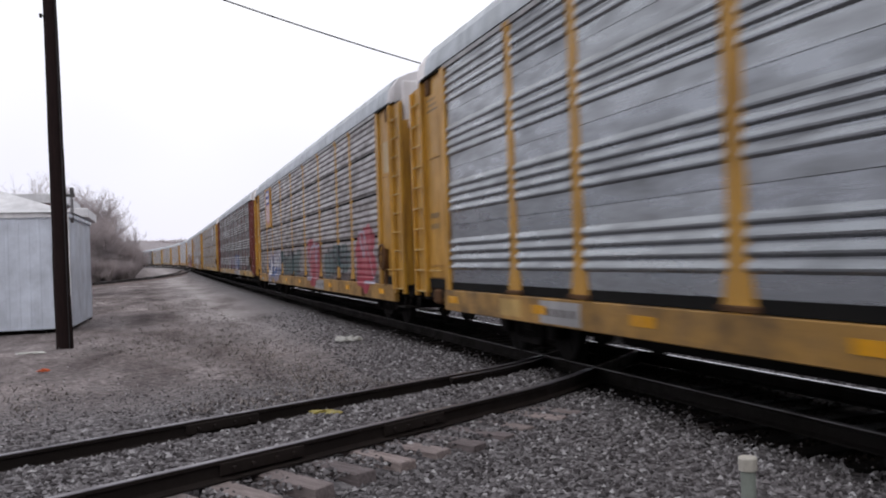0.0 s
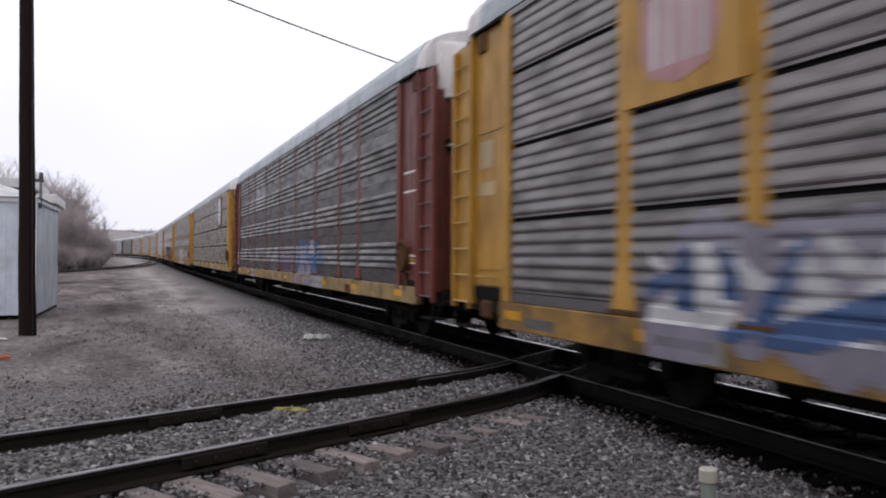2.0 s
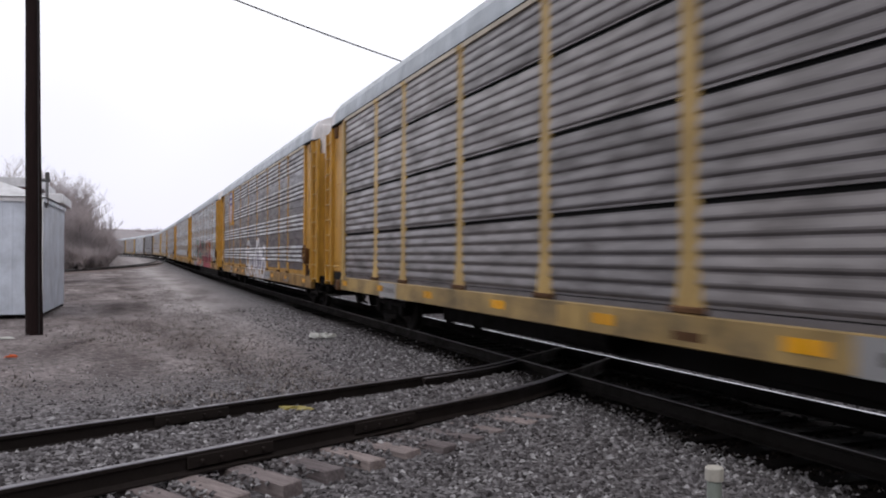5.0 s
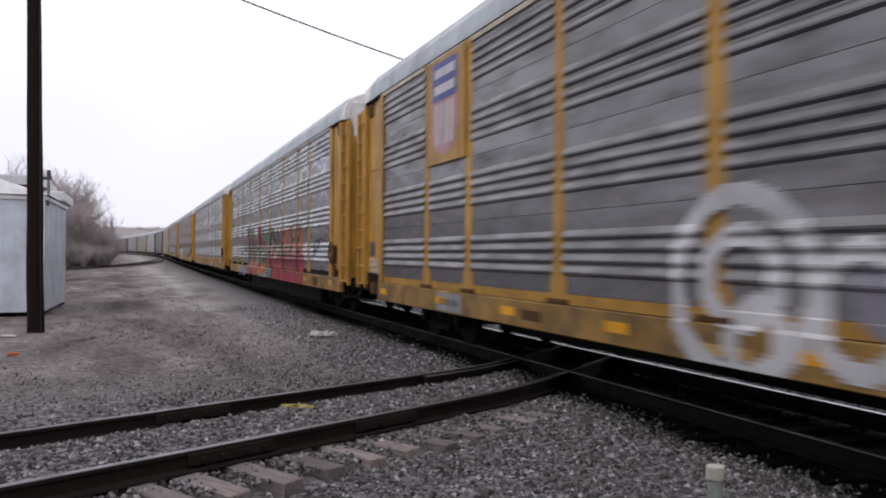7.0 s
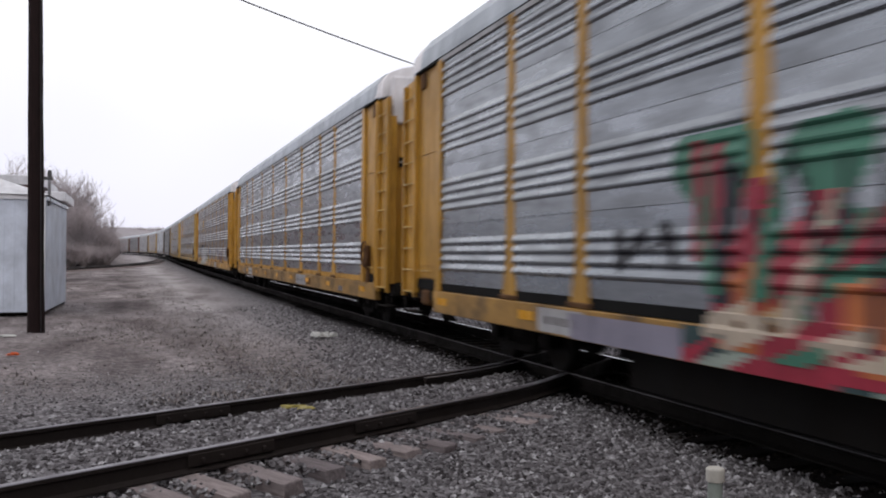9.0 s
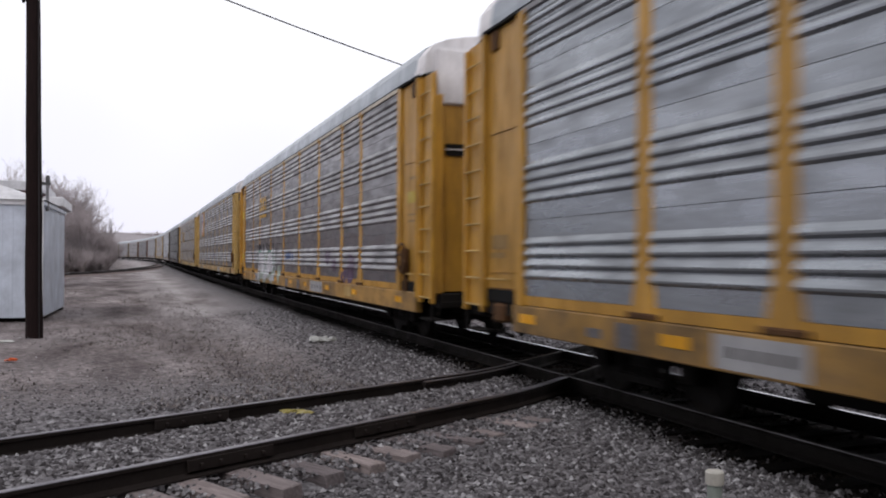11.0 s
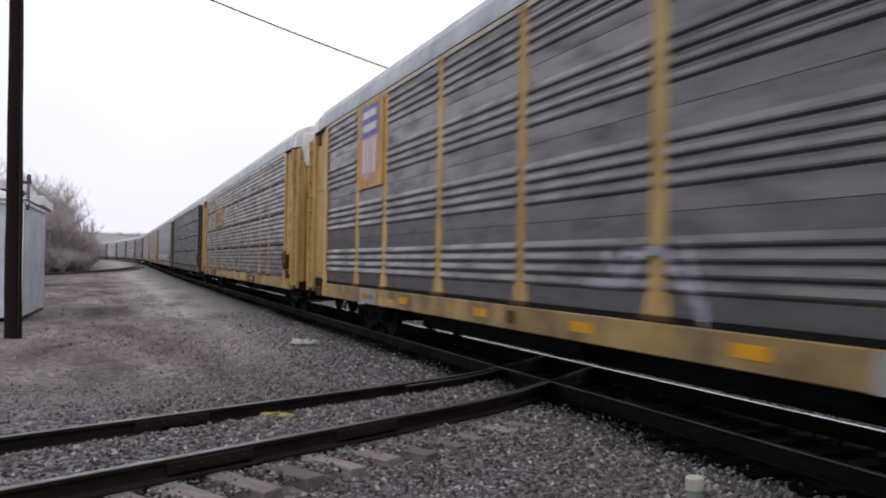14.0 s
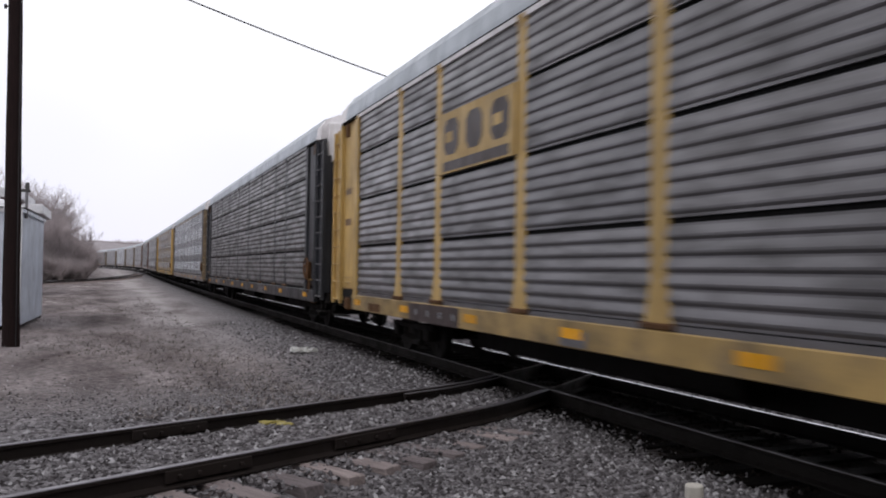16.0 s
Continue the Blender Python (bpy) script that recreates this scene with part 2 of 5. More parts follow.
for nm, c in (("spray_white", (0.62, 0.61, 0.64)), ("spray_green", (0.06, 0.20, 0.135)),
              ("spray_teal", (0.035, 0.07, 0.072)), ("spray_blue", (0.05, 0.10, 0.24)), ("spray_orange", (0.50, 0.15, 0.05)),
              ("spray_black", (0.02, 0.02, 0.028)), ("spray_lilac", (0.30, 0.28, 0.35)), ("spray_mint", (0.36, 0.42, 0.36)),
              ("spray_crimson", (0.33, 0.025, 0.05)), ("spray_purple", (0.1, 0.06, 0.11)), ("spray_cream", (0.55, 0.46, 0.36)),
              ("emblem_blue", (0.06, 0.07, 0.3)), ("emblem_pink", (0.55, 0.29, 0.30)), ("emblem_white", (0.68, 0.66, 0.70)),
              ("emblem_yellow", (0.62, 0.34, 0.02)), ("emblem_dark", (0.045, 0.03, 0.028)), ("rag_yellow", (0.4, 0.33, 0.08)),
              ("stencil", (0.27, 0.16, 0.045)), ("faded_patch", (0.46, 0.33, 0.16)), ("worn_white", (0.55, 0.47, 0.36)),
              ("safety_yellow", (0.58, 0.42, 0.02)), ("brown_board", (0.20, 0.115, 0.05)), ("rag_white", (0.6, 0.6, 0.57)), ("rag_orange", (0.75, 0.13, 0.03)), ("rag_blue", (0.07, 0.11, 0.22))):
    paint(nm, c)


# ---- mesh helpers ----
def link_mesh(name, mesh, parent=None, label=""):
    ob = new(name, mesh)
    if parent is not None:
        ob.parent = parent
    if label:
        tagged(ob, label)
    return ob


def mesh_of(name, bm, material, smooth=False):
    me = bpy.data.meshes.new(name)
    bm.to_mesh(me)
    bm.free()
    for mm in (material if isinstance(material, (list, tuple)) else [material]):
        me.materials.append(M[mm])
    if smooth:
        for p in me.polygons:
            p.use_smooth = True
    return me


def part(name, bm, material, parent, label=""):
    return link_mesh(name, mesh_of(name, bm, material), parent, label)


def thing(name, label, category, group="", kind=""):
    return tagged(new(name), label, category, group, kind)


def box(bm, x0, x1, y0, y1, z0, z1, bevel=0.0, mat=0):
    r = bmesh.ops.create_cube(bm, size=1.0)
    vs = r["verts"]
    for v in vs:
        v.co = Vector(((x0 + x1) / 2 + v.co.x * (x1 - x0), (y0 + y1) / 2 + v.co.y * (y1 - y0), (z0 + z1) / 2 + v.co.z * (z1 - z0)))
    faces = {f for v in vs for f in v.link_faces}
    for f in faces:
        f.material_index = mat
    if bevel:
        bmesh.ops.bevel(bm, geom=list({e for v in vs for e in v.link_edges}), offset=bevel, segments=1, affect="EDGES")
    return bm


def boxes(*specs, bevel=0.0):
    bm = bmesh.new()
    for s in specs:
        box(bm, *s, bevel=bevel)
    return bm


def tube(bm, pts, radii, sides=8, cap=True):
    """A round bar along a line of points."""
    rings = []
    n = len(pts)
    for i, p in enumerate(pts):
        d = (Vector(pts[min(i + 1, n - 1)]) - Vector(pts[max(i - 1, 0)])).normalized()
        side = d.orthogonal().normalized()
        up = d.cross(side)
        r = float(radii[i] if isinstance(radii, (list, tuple)) else radii)
        rings.append([bm.verts.new(Vector(p) + r * (math.cos(a) * side + math.sin(a) * up)) for a in (2 * math.pi * k / sides for k in range(sides))])
    for a, b in zip(rings, rings[1:]):
        # keep the seam short when the side vector flips
        off = min(range(sides), key=lambda o: (a[0].co - b[o].co).length)
        for k in range(sides):
            bm.faces.new((a[k], a[(k + 1) % sides], b[(k + 1 + off) % sides], b[(k + off) % sides]))
    if cap:
        bm.faces.new(rings[0][::-1])
        bm.faces.new(rings[-1])
    return bm


def sweep(bm, path, section, mat_of=None):
    """A section (across, up) carried along a path of (point, direction)."""
    rings = []
    for p, d in path:
        side = Vector((d[1], -d[0], 0)).normalized()
        rings.append([bm.verts.new(Vector(p) + side * a + Vector((0, 0, u))) for a, u in section])
    n = len(section)
    for a, b in zip(rings, rings[1:]):
        for k in range(n):
            f = bm.faces.new((a[k], a[(k + 1) % n], b[(k + 1) % n], b[k]))
            if mat_of:
                f.material_index = mat_of(k)
    bm.faces.new(rings[0])
    bm.faces.new(rings[-1][::-1])
    bmesh.ops.recalc_face_normals(bm, faces=bm.faces)
    return bm


def lump(bm, centre, size, seed):
    """A crumpled little heap."""
    rnd = random.Random(seed)
    r = bmesh.ops.create_icosphere(bm, subdivisions=2, radius=1.0)
    for v in r["verts"]:
        k = 1 + rnd.uniform(-0.35, 0.35)
        v.co = Vector((centre[0] + v.co.x * size[0] * k, centre[1] + v.co.y * size[1] * k, centre[2] + max(-0.2, v.co.z) * size[2] * k))
    return bm


# ---- the lie of the land ----
CURVE_FROM, CURVE_R = 145.0, 1200.0


def rise(y):
    y = np.clip(y, 0.0, None)
    return np.where(y < 130, 3.0e-5 * y ** 2, 0.507 + 1.2 * (1 - np.exp(-np.clip(y - 130, 0, 900) / 150))).item() if np.ndim(y) == 0 else np.where(y < 130, 3.0e-5 * y ** 2, 0.507 + 1.2 * (1 - np.exp(-np.clip(y - 130, 0, 900) / 150)))


def main_line(s):
    """Centre of the main track and its heading at s metres along it."""
    if s <= CURVE_FROM:
        return TX, s, 0.0
    a = (s - CURVE_FROM) / CURVE_R
    return TX - CURVE_R * (1 - math.cos(a)), CURVE_FROM + CURVE_R * math.sin(a), a


def near_rail(x):
    """The crossing track's rail that lies on the camera's side."""
    return 6.98 + 0.527 * (x - 0.27) + (0.12 * min(1.5, max(0, x - 3.8)) ** 2 + 0.36 * max(0, x - 5.3))


def far_rail(x):
    return 8.95 + 0.487 * (x - 0.34) + (0.12 * min(1.5, max(0, x - 4.0)) ** 2 + 0.36 * max(0, x - 5.5))


RAIL = [(-0.07, -0.18), (-0.07, -0.165), (-0.012, -0.14), (-0.012, -0.045), (-0.036, -0.035), (-0.036, -0.006), (-0.028, 0.0),
        (0.028, 0.0), (0.036, -0.006), (0.036, -0.035), (0.012, -0.045), (0.012, -0.14), (0.07, -0.165), (0.07, -0.18)]


RAIL_WORN = [p if p not in ((-0.036, -0.006), (-0.028, 0.0)) else {(-0.036, -0.006): (-0.036, -0.009), (-0.028, 0.0): (-0.033, 0.0)}[p] for p in RAIL]


def rail_mesh(bm, line, tops=(5, 6, 7), section=RAIL):
    path = [(p, (Vector(line[min(i + 1, len(line) - 1)]) - Vector(line[max(i - 1, 0)])).normalized()) for i, p in enumerate(line)]
    return sweep(bm, path, section, lambda k: 1 if k in tops else 0)


# ---- ground ----
def axis(*spans):
    out = []
    for a, b, n in spans:
        out += list(np.linspace(a, b, n, endpoint=False))
    return np.array(out + [spans[-1][1]])


def build_ground():
    xs = axis((-900, -120, 14), (-120, -30, 18), (-30, -8, 30), (-8, 10, 130), (10, 30, 30), (30, 150, 20), (150, 1200, 14))
    ys = axis((-300, -20, 10), (-20, 2, 16), (2, 20, 130), (20, 45, 80), (45, 120, 75), (120, 400, 60), (400, 1800, 20))
    X, Y = np.meshgrid(xs, ys)
    Z = rise(Y)
    rnd = np.random.RandomState(4)
    for k in range(26):
        f = 0.25 * 1.22 ** k
        a = rnd.uniform(0, 6.28)
        amp = min(0.03, 0.016 / f ** 0.8)
        Z += amp * np.clip(1.3 - Y / 40, 0.0, 1) * np.sin(f * (X * math.cos(a) + Y * math.sin(a)) + rnd.uniform(0, 6.28))
    # bed of the main track, raised a little, with a shoulder
    cx = np.where(Y > CURVE_FROM, TX - (np.clip(Y - CURVE_FROM, 0, None) ** 2) / (2 * CURVE_R), TX)
    off = np.abs(X - cx)
    bed = np.clip((3.6 - off) / 1.6, 0, 1)
    Z = Z * (1 - 0.7 * bed) + rise(Y) * 0.7 * bed - 0.02 - 0.16 * (1 - bed) * np.clip((Y - 11) / 4, 0, 1)
    curve_n = np.vectorize(near_rail)(X)
    curve_f = np.vectorize(far_rail)(X)
    inside = (Y > curve_n + 0.1) & (Y < curve_f - 0.1) & (X < TX - 0.9)
    Z = np.where(inside, np.maximum(Z, 0.045) + 0.02, Z)
    me = bpy.data.meshes.new("ground")
    nx, ny = len(xs), len(ys)
    idx = np.arange(nx * ny).reshape(ny, nx)
    quads = np.stack([idx[:-1, :-1], idx[:-1, 1:], idx[1:, 1:], idx[1:, :-1]], -1).reshape(-1, 4)
    me.from_pydata(np.stack([X, Y, Z], -1).reshape(-1, 3).tolist(), [], quads.tolist())
    me.materials.append(M["ground"])
    for p in me.polygons:
        p.use_smooth = True
    gravel = np.clip(1 - (Y - np.vectorize(far_rail)(X) - 1.5) / 7, 0.12, 1) * np.clip(1 - (-X - 4) / 3, 0, 1)
    gravel = np.maximum(gravel, np.clip(1 - (off - 2.6) / 1.6, 0, 1))
    # mask for oil and painted under-train shade, fading out from the main track
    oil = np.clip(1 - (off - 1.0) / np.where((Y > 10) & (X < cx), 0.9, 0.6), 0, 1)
    # trodden pale strip that runs beside the track
    lane = 3.4 - 0.012 * Y
    pale = np.clip(1 - np.abs(X - lane + 0.6) / (1.6 + 0.012 * Y), 0, 1) * np.clip((Y - 14) / 20, 0, 1) * 0.95
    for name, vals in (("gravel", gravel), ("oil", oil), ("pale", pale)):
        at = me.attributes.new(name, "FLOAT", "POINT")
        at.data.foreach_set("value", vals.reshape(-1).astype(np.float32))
    tagged(new("ground", me), "grey gravel and brown dirt yard with a trodden pale strip", "ground", kind="structure")
    return xs, ys, Z


GX, GY, GZ = build_ground()


def ground_z(x, y):
    i = int(np.clip(np.searchsorted(GX, x) - 1, 0, len(GX) - 2))
    j = int(np.clip(np.searchsorted(GY, y) - 1, 0, len(GY) - 2))
    u, v = (x - GX[i]) / (GX[i + 1] - GX[i]), (y - GY[j]) / (GY[j + 1] - GY[j])
    return float((GZ[j, i] * (1 - u) + GZ[j, i + 1] * u) * (1 - v) + (GZ[j + 1, i] * (1 - u) + GZ[j + 1, i + 1] * u) * v)


# ---- tracks ----
def tie_mesh(name, material, seed, half=1.42):
    rnd = random.Random(seed)
    bm = boxes((-half, half, -0.1, 0.1, -0.17, 0.0), bevel=0.012)
    for v in bm.verts:
        v.co += Vector((rnd.uniform(-0.02, 0.02), rnd.uniform(-0.008, 0.008), rnd.uniform(-0.006, 0.006)))
    return mesh_of(name, bm, material)


# outer ends of the ties, which stick out unevenly beside the rail
TIE_ENDS = [(0.77 - 0.42 * k, 6.36 - 0.222 * k) for k in range(19, 0, -1)] + [
    (0.76, 6.33), (1.16, 6.53), (1.59, 6.85), (2.05, 7.06), (2.36, 7.26), (2.79, 7.36), (3.16, 7.56), (3.56, 7.84), (3.98, 8.08), (4.34, 8.34)]


def on_tie(x, y):
    """Whether a point lies on the bare end of a tie."""
    for a, b in TIE_ENDS:
        dx, dy = x - a, y - b
        if abs(dx * 0.885 + dy * 0.466) < 0.10 and -0.01 < -dx * 0.466 + dy * 0.885 < (0.45 if a < 2.5 else 0.3):
            return True
    return False


def build_crossing_track():
    tr = thing("crossing_track", "dark rusty railway track with weathered wooden ties crossing the main line", "railway track", kind="structure")
    for fn, nm in ((near_rail, "rail"), (far_rail, "rail")):
        xs = np.linspace(-9, TX - 0.80, 60)
        link_mesh(nm, mesh_of("rail", rail_mesh(bmesh.new(), [(x, fn(x), RT - 0.004) for x in xs]), ["rail_side", "rail_dull"]), tr)
        # pieces under and beyond the train take the shade-darkened rail colours
        xs = np.linspace(TX - 0.70, TX + 0.70, 8)
        link_mesh("rail", mesh_of("rail", rail_mesh(bmesh.new(), [(x, fn(x), RT - 0.004) for x in xs]), ["rail_oily_shaded", "rail_side"]), tr)
        xs = np.linspace(TX + 0.80, 26, 40)
        link_mesh("rail", mesh_of("rail", rail_mesh(bmesh.new(), [(x, fn(x), RT - 0.004) for x in xs]), ["rail_oily_shaded", "rail_side"]), tr)
    # guard rails inside the crossing
    for fn, s in ((near_rail, 0.11), (far_rail, -0.13)):
        xs = np.linspace(3.6, TX - 0.82, 14)
        link_mesh("guard_rail", mesh_of("guard_rail", rail_mesh(bmesh.new(), [(x, fn(x) + s, RT - 0.02) for x in xs]), ["rail_side", "rail_dull"]), tr)
    metal = [tie_mesh("tie", "tie", 5), tie_mesh("tie", "tie", 6), tie_mesh("tie", "tie", 7)]
    rnd = random.Random(3)
    for x, y in TIE_ENDS:
        t = Vector((1, 0.527, 0)).normalized()
        n = Vector((-t.y, t.x, 0))
        c = Vector((x, y, 0)) + n * 1.42
        ob = link_mesh("tie", metal[rnd.randrange(3)], tr)
        ob.matrix_local = pose(c.x, c.y, RT - 0.194 + rnd.uniform(-0.010, 0.008), rnd.uniform(-3, 3), 0, math.degrees(math.atan2(n.y, n.x)) + rnd.uniform(-4, 4))
    # joint bars with bolts
    for fn, x0 in ((near_rail, 0.75), (far_rail, 0.55), (near_rail, 2.35)):
        a = math.degrees(math.atan2(fn(x0 + 0.4) - fn(x0), 0.4))
        bm = boxes((-0.42, 0.42, -0.012, 0.012, -0.05, 0.05), bevel=0.006)
        bar = part("joint_bar", bm, "rail_side", tr)
        bar.matrix_local = pose(x0 + 0.02, fn(x0), RT - 0.085, 0, 0, a) @ pose(0, -0.032, 0)
        for k in (-0.3, -0.12, 0.12, 0.3):
            b = part("bolt", boxes((k - 0.016, k + 0.016, -0.045, -0.012, -0.016, 0.016), bevel=0.005), "rail_side", bar)


build_crossing_track()


def build_main_track():
    tr = thing("main_track", "main railway track with polished rail tops on oily ties painted dark with shade", "railway track", kind="structure")
    ss = list(np.arange(-40, 145, 6.0)) + list(np.arange(145, 460, 6.0))
    for side in (-0.7525, 0.7525):
        line = []
        for s in ss:
            x, y, a = main_line(s)
            line.append((x + side * math.cos(a), y + side * math.sin(a), RT + rise(y)))
        # near rail: glint on the edge face only, top coloured dark for the mirrored underside
        link_mesh("rail", mesh_of("rail", rail_mesh(bmesh.new(), line, (5,) if side < 0 else (6,), RAIL_WORN), ["rail_oily_shaded", "rail_glint" if side < 0 else "rail_shine"]), tr, "rusty rail with a worn metal top")
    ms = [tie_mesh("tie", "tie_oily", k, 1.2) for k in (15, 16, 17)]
    rnd = random.Random(8)
    for k in range(-10, 110):
        s = k * 0.53
        ob = link_mesh("tie", ms[rnd.randrange(3)], tr)
        ob.matrix_local = pose(TX + rnd.uniform(-0.06, 0.06), s, RT - 0.20 + rise(s) + rnd.uniform(-0.02, 0.0), 0, 0, rnd.uniform(-1.5, 1.5))
    bm = bmesh.new()
    for k in range(110, 420):
        x, y, a = main_line(k * 0.7 - 18)
        m = pose(x, y, RT - 0.18 + rise(y), 0, 0, math.degrees(a))
        r = bmesh.ops.create_cube(bm, size=1.0)
        for v in r["verts"]:
            v.co = m @ Vector((v.co.x * 2.6, v.co.y * 0.23, v.co.z * 0.17 - 0.085))
    tagged(part("far_ties", bm, "tie_oily", tr), kind="stuff")


build_main_track()


def build_siding():
    tr = thing("siding_track", "dark siding track that leaves the main line across the yard", "railway track", kind="structure")
    # leaves the main line far off and bears away behind the shed
    fit = np.polyfit([55, 64, 74, 85, 98.7, 129, 160, 185], [-19.5, -15.0, -10.4, -6.2, -2.35, 2.34, 4.6, 5.6], 4)
    pts = [Vector((float(np.polyval(fit, y)), float(y), RT - 0.07 + rise(y))) for y in np.linspace(185, 55, 44)]
    for side in (-0.7525, 0.7525):
        link_mesh("rail", mesh_of("rail", rail_mesh(bmesh.new(), [tuple(p + Vector((side, 0, 0))) for p in pts]), ["rail_side", "rail_dull"]), tr)
    bm = bmesh.new()
    for a, b in zip(pts, pts[1:]):
        for q in range(6):
            p = a.lerp(b, q / 6)
            box(bm, p.x - 1.3, p.x + 1.3, p.y - 0.11, p.y + 0.11, p.z - 0.34, p.z - 0.18)
    tagged(part("ties", bm, "tie", tr), kind="stuff")


build_siding()


# ---- the train ----
HALF = 1.5
POSTS = (5.28, 7.2, 10.08, 12.95, 15.8, 18.68, 21.4, 23.2)     # from the far end of a car
PANEL_ENDS = (2.6, 26.05)
ROWS_Z = (1.12, 2.12, 3.12, 4.12, 4.95)
END_Y = PITCH_L / 2


def profile(kind, row):
    """Height and depth of a corrugated side sheet."""
    z0, z1 = ROWS_Z[row], ROWS_Z[row + 1]
    pts = [(z0 + (0.004 if kind == "grouped" else 0.012), 0.0)]
    if kind == "grouped":
        n, lead, p, w, d = (4, 0.22, 0.142, 0.124, 0.029) if row < 3 else (4, 0.16, 0.142, 0.124, 0.029)
    else:
        n, lead, p, w, d = (6, 0.04, 0.152, 0.13, 0.014) if row < 3 else (5, 0.03, 0.150, 0.13, 0.014)
    for k in range(n):
        a = z0 + lead + k * p
        pts += [(a, 0.0), (a + 0.014, d * 0.5), (a + 0.03, d * 0.92), (a + 0.052, d), (a + 0.08, d * 0.7), (a + w, 0.0)]
    pts.append((z1 - (0.045 if kind == "seamed" else 0.003), 0.0))
    return pts


MESHES = {}


def cached(key, make):
    if key not in MESHES:
        MESHES[key] = make()
    return MESHES[key]


def panel_mesh(kind, row, width, mat):
    def make():
        bm = bmesh.new()
        prof = profile(kind, row)
        rings = [[bm.verts.new((-HALF - d, y, z)) for z, d in prof] for y in (-width / 2, width / 2)]
        for i in range(len(prof) - 1):
            bm.faces.new((rings[0][i], rings[0][i + 1], rings[1][i + 1], rings[1][i]))
        lo, hi = prof[0][0], prof[-1][0]
        back = [[bm.verts.new((-HALF + 0.03, y, z)) for z in (lo, hi)] for y in (-width / 2, width / 2)]
        bm.faces.new((rings[0][0], rings[1][0], back[1][0], back[0][0]))
        bm.faces.new((rings[0][-1], back[0][1], back[1][1], rings[1][-1]))
        bmesh.ops.recalc_face_normals(bm, faces=bm.faces)
        return mesh_of("panel", bm, mat)
    return cached(("panel", kind, row, round(width, 3), mat), make)


def post_mesh(mat):
    def make():
        bm = bmesh.new()
        spec = [(0.97, 0.24, 0.035), (1.10, 0.21, 0.030), (1.55, 0.14, 0.010), (4.80, 0.122, 0.010), (4.96, 0.15, 0.045)]
        rings = [[bm.verts.new((x, y, z)) for x, y in ((-HALF + 0.02, -w), (-HALF - d * 0.5, -w), (-HALF - d, -w * 0.72), (-HALF - d, w * 0.72), (-HALF - d * 0.5, w), (-HALF + 0.02, w))] for z, w, d in spec]
        for a, b in zip(rings, rings[1:]):
            for k in range(5):
                bm.faces.new((a[k], a[k + 1], b[k + 1], b[k]))
        bm.faces.new(rings[0])
        bm.faces.new(rings[-1][::-1])
        bmesh.ops.recalc_face_normals(bm, faces=bm.faces)
        return mesh_of("post", bm, mat)
    return cached(("post", mat), make)


ROOF = [(-1.52, 4.95), (-1.52, 5.09), (-1.49, 5.32), (-1.36, 5.53), (-1.12, 5.65), (-0.8, 5.73), (-0.4, 5.79), (0.0, 5.81)]
ROOF = ROOF + [(-x, z) for x, z in ROOF[-2::-1]]


def roof_mesh(y0, y1, mat, drop=0.0, ribs=True):
    bm = bmesh.new()
    ys = [y0, y1]
    if ribs:
        n = 18
        step = (y1 - y0) / n
        ys = []
        for k in range(n):
            a = y0 + k * step
            ys += [(a, 0), (a + step - 0.10, 0), (a + step - 0.08, 0.007), (a + step - 0.02, 0.007)]
        ys.append((y1, 0))
    else:
        ys = [(y0, 0), (y1, 0)]
    rings = [[bm.verts.new((x * (1 + b * 0.3), y, z + b - drop * (z - 4.95))) for x, z in ROOF] for y, b in ys]
    for a, b in zip(rings, rings[1:]):
        for k in range(len(ROOF) - 1):
            bm.faces.new((a[k], a[k + 1], b[k + 1], b[k]))
    bm.faces.new(rings[0])
    bm.faces.new(rings[-1][::-1])
    bmesh.ops.recalc_face_normals(bm, faces=bm.faces)
    return mesh_of("roof", bm, mat)


def wheelset_mesh():
    bm = bmesh.new()
    for sx in (-0.7525, 0.7525):
        inner, outer = (sx + 0.05 * (1 if sx < 0 else -1)), (sx - 0.07 * (1 if sx < 0 else -1))
        tube(bm, [(inner, 0, 0), (inner + (outer - inner) * 0.25, 0, 0), (outer, 0, 0)], [0.445, 0.42, 0.415], 20)
        tube(bm, [(outer, 0, 0), (outer + (0.03 if sx > 0 else -0.03), 0, 0)], [0.11, 0.09], 10)
        for k in range(3):
            a = 2 * math.pi * k / 3
            o = outer + (0.006 if sx > 0 else -0.006)
            box(bm, o - 0.01, o + 0.01, 0.23 * math.cos(a) - 0.06, 0.23 * math.cos(a) + 0.06, 0.23 * math.sin(a) - 0.06, 0.23 * math.sin(a) + 0.06)
    tube(bm, [(-0.75, 0, 0), (0.75, 0, 0)], 0.085, 10)
    return mesh_of("wheelset", bm, "under")


def truck_mesh():
    bm = bmesh.new()
    for sx in (-0.98, 0.98):
        box(bm, sx - 0.06, sx + 0.06, -1.15, 1.15, 0.50, 0.60, 0.02)
        box(bm, sx - 0.06, sx + 0.06, -0.45, 0.45, 0.20, 0.30, 0.02)
        for s in (-1, 1):
            box(bm, sx - 0.09, sx + 0.09, s * 0.86 - 0.14, s * 0.86 + 0.14, 0.32, 0.55, 0.02)
            box(bm, sx - 0.05, sx + 0.05, s * 0.42 - 0.05, s * 0.42 + 0.05, 0.24, 0.56, 0.01)
        for q in (-0.18, 0, 0.18):
            tube(bm, [(sx, q, 0.28), (sx, q, 0.52)], 0.07, 8)
    box(bm, -1.05, 1.05, -0.16, 0.16, 0.40, 0.58, 0.02)
    return mesh_of("truck", bm, "under")


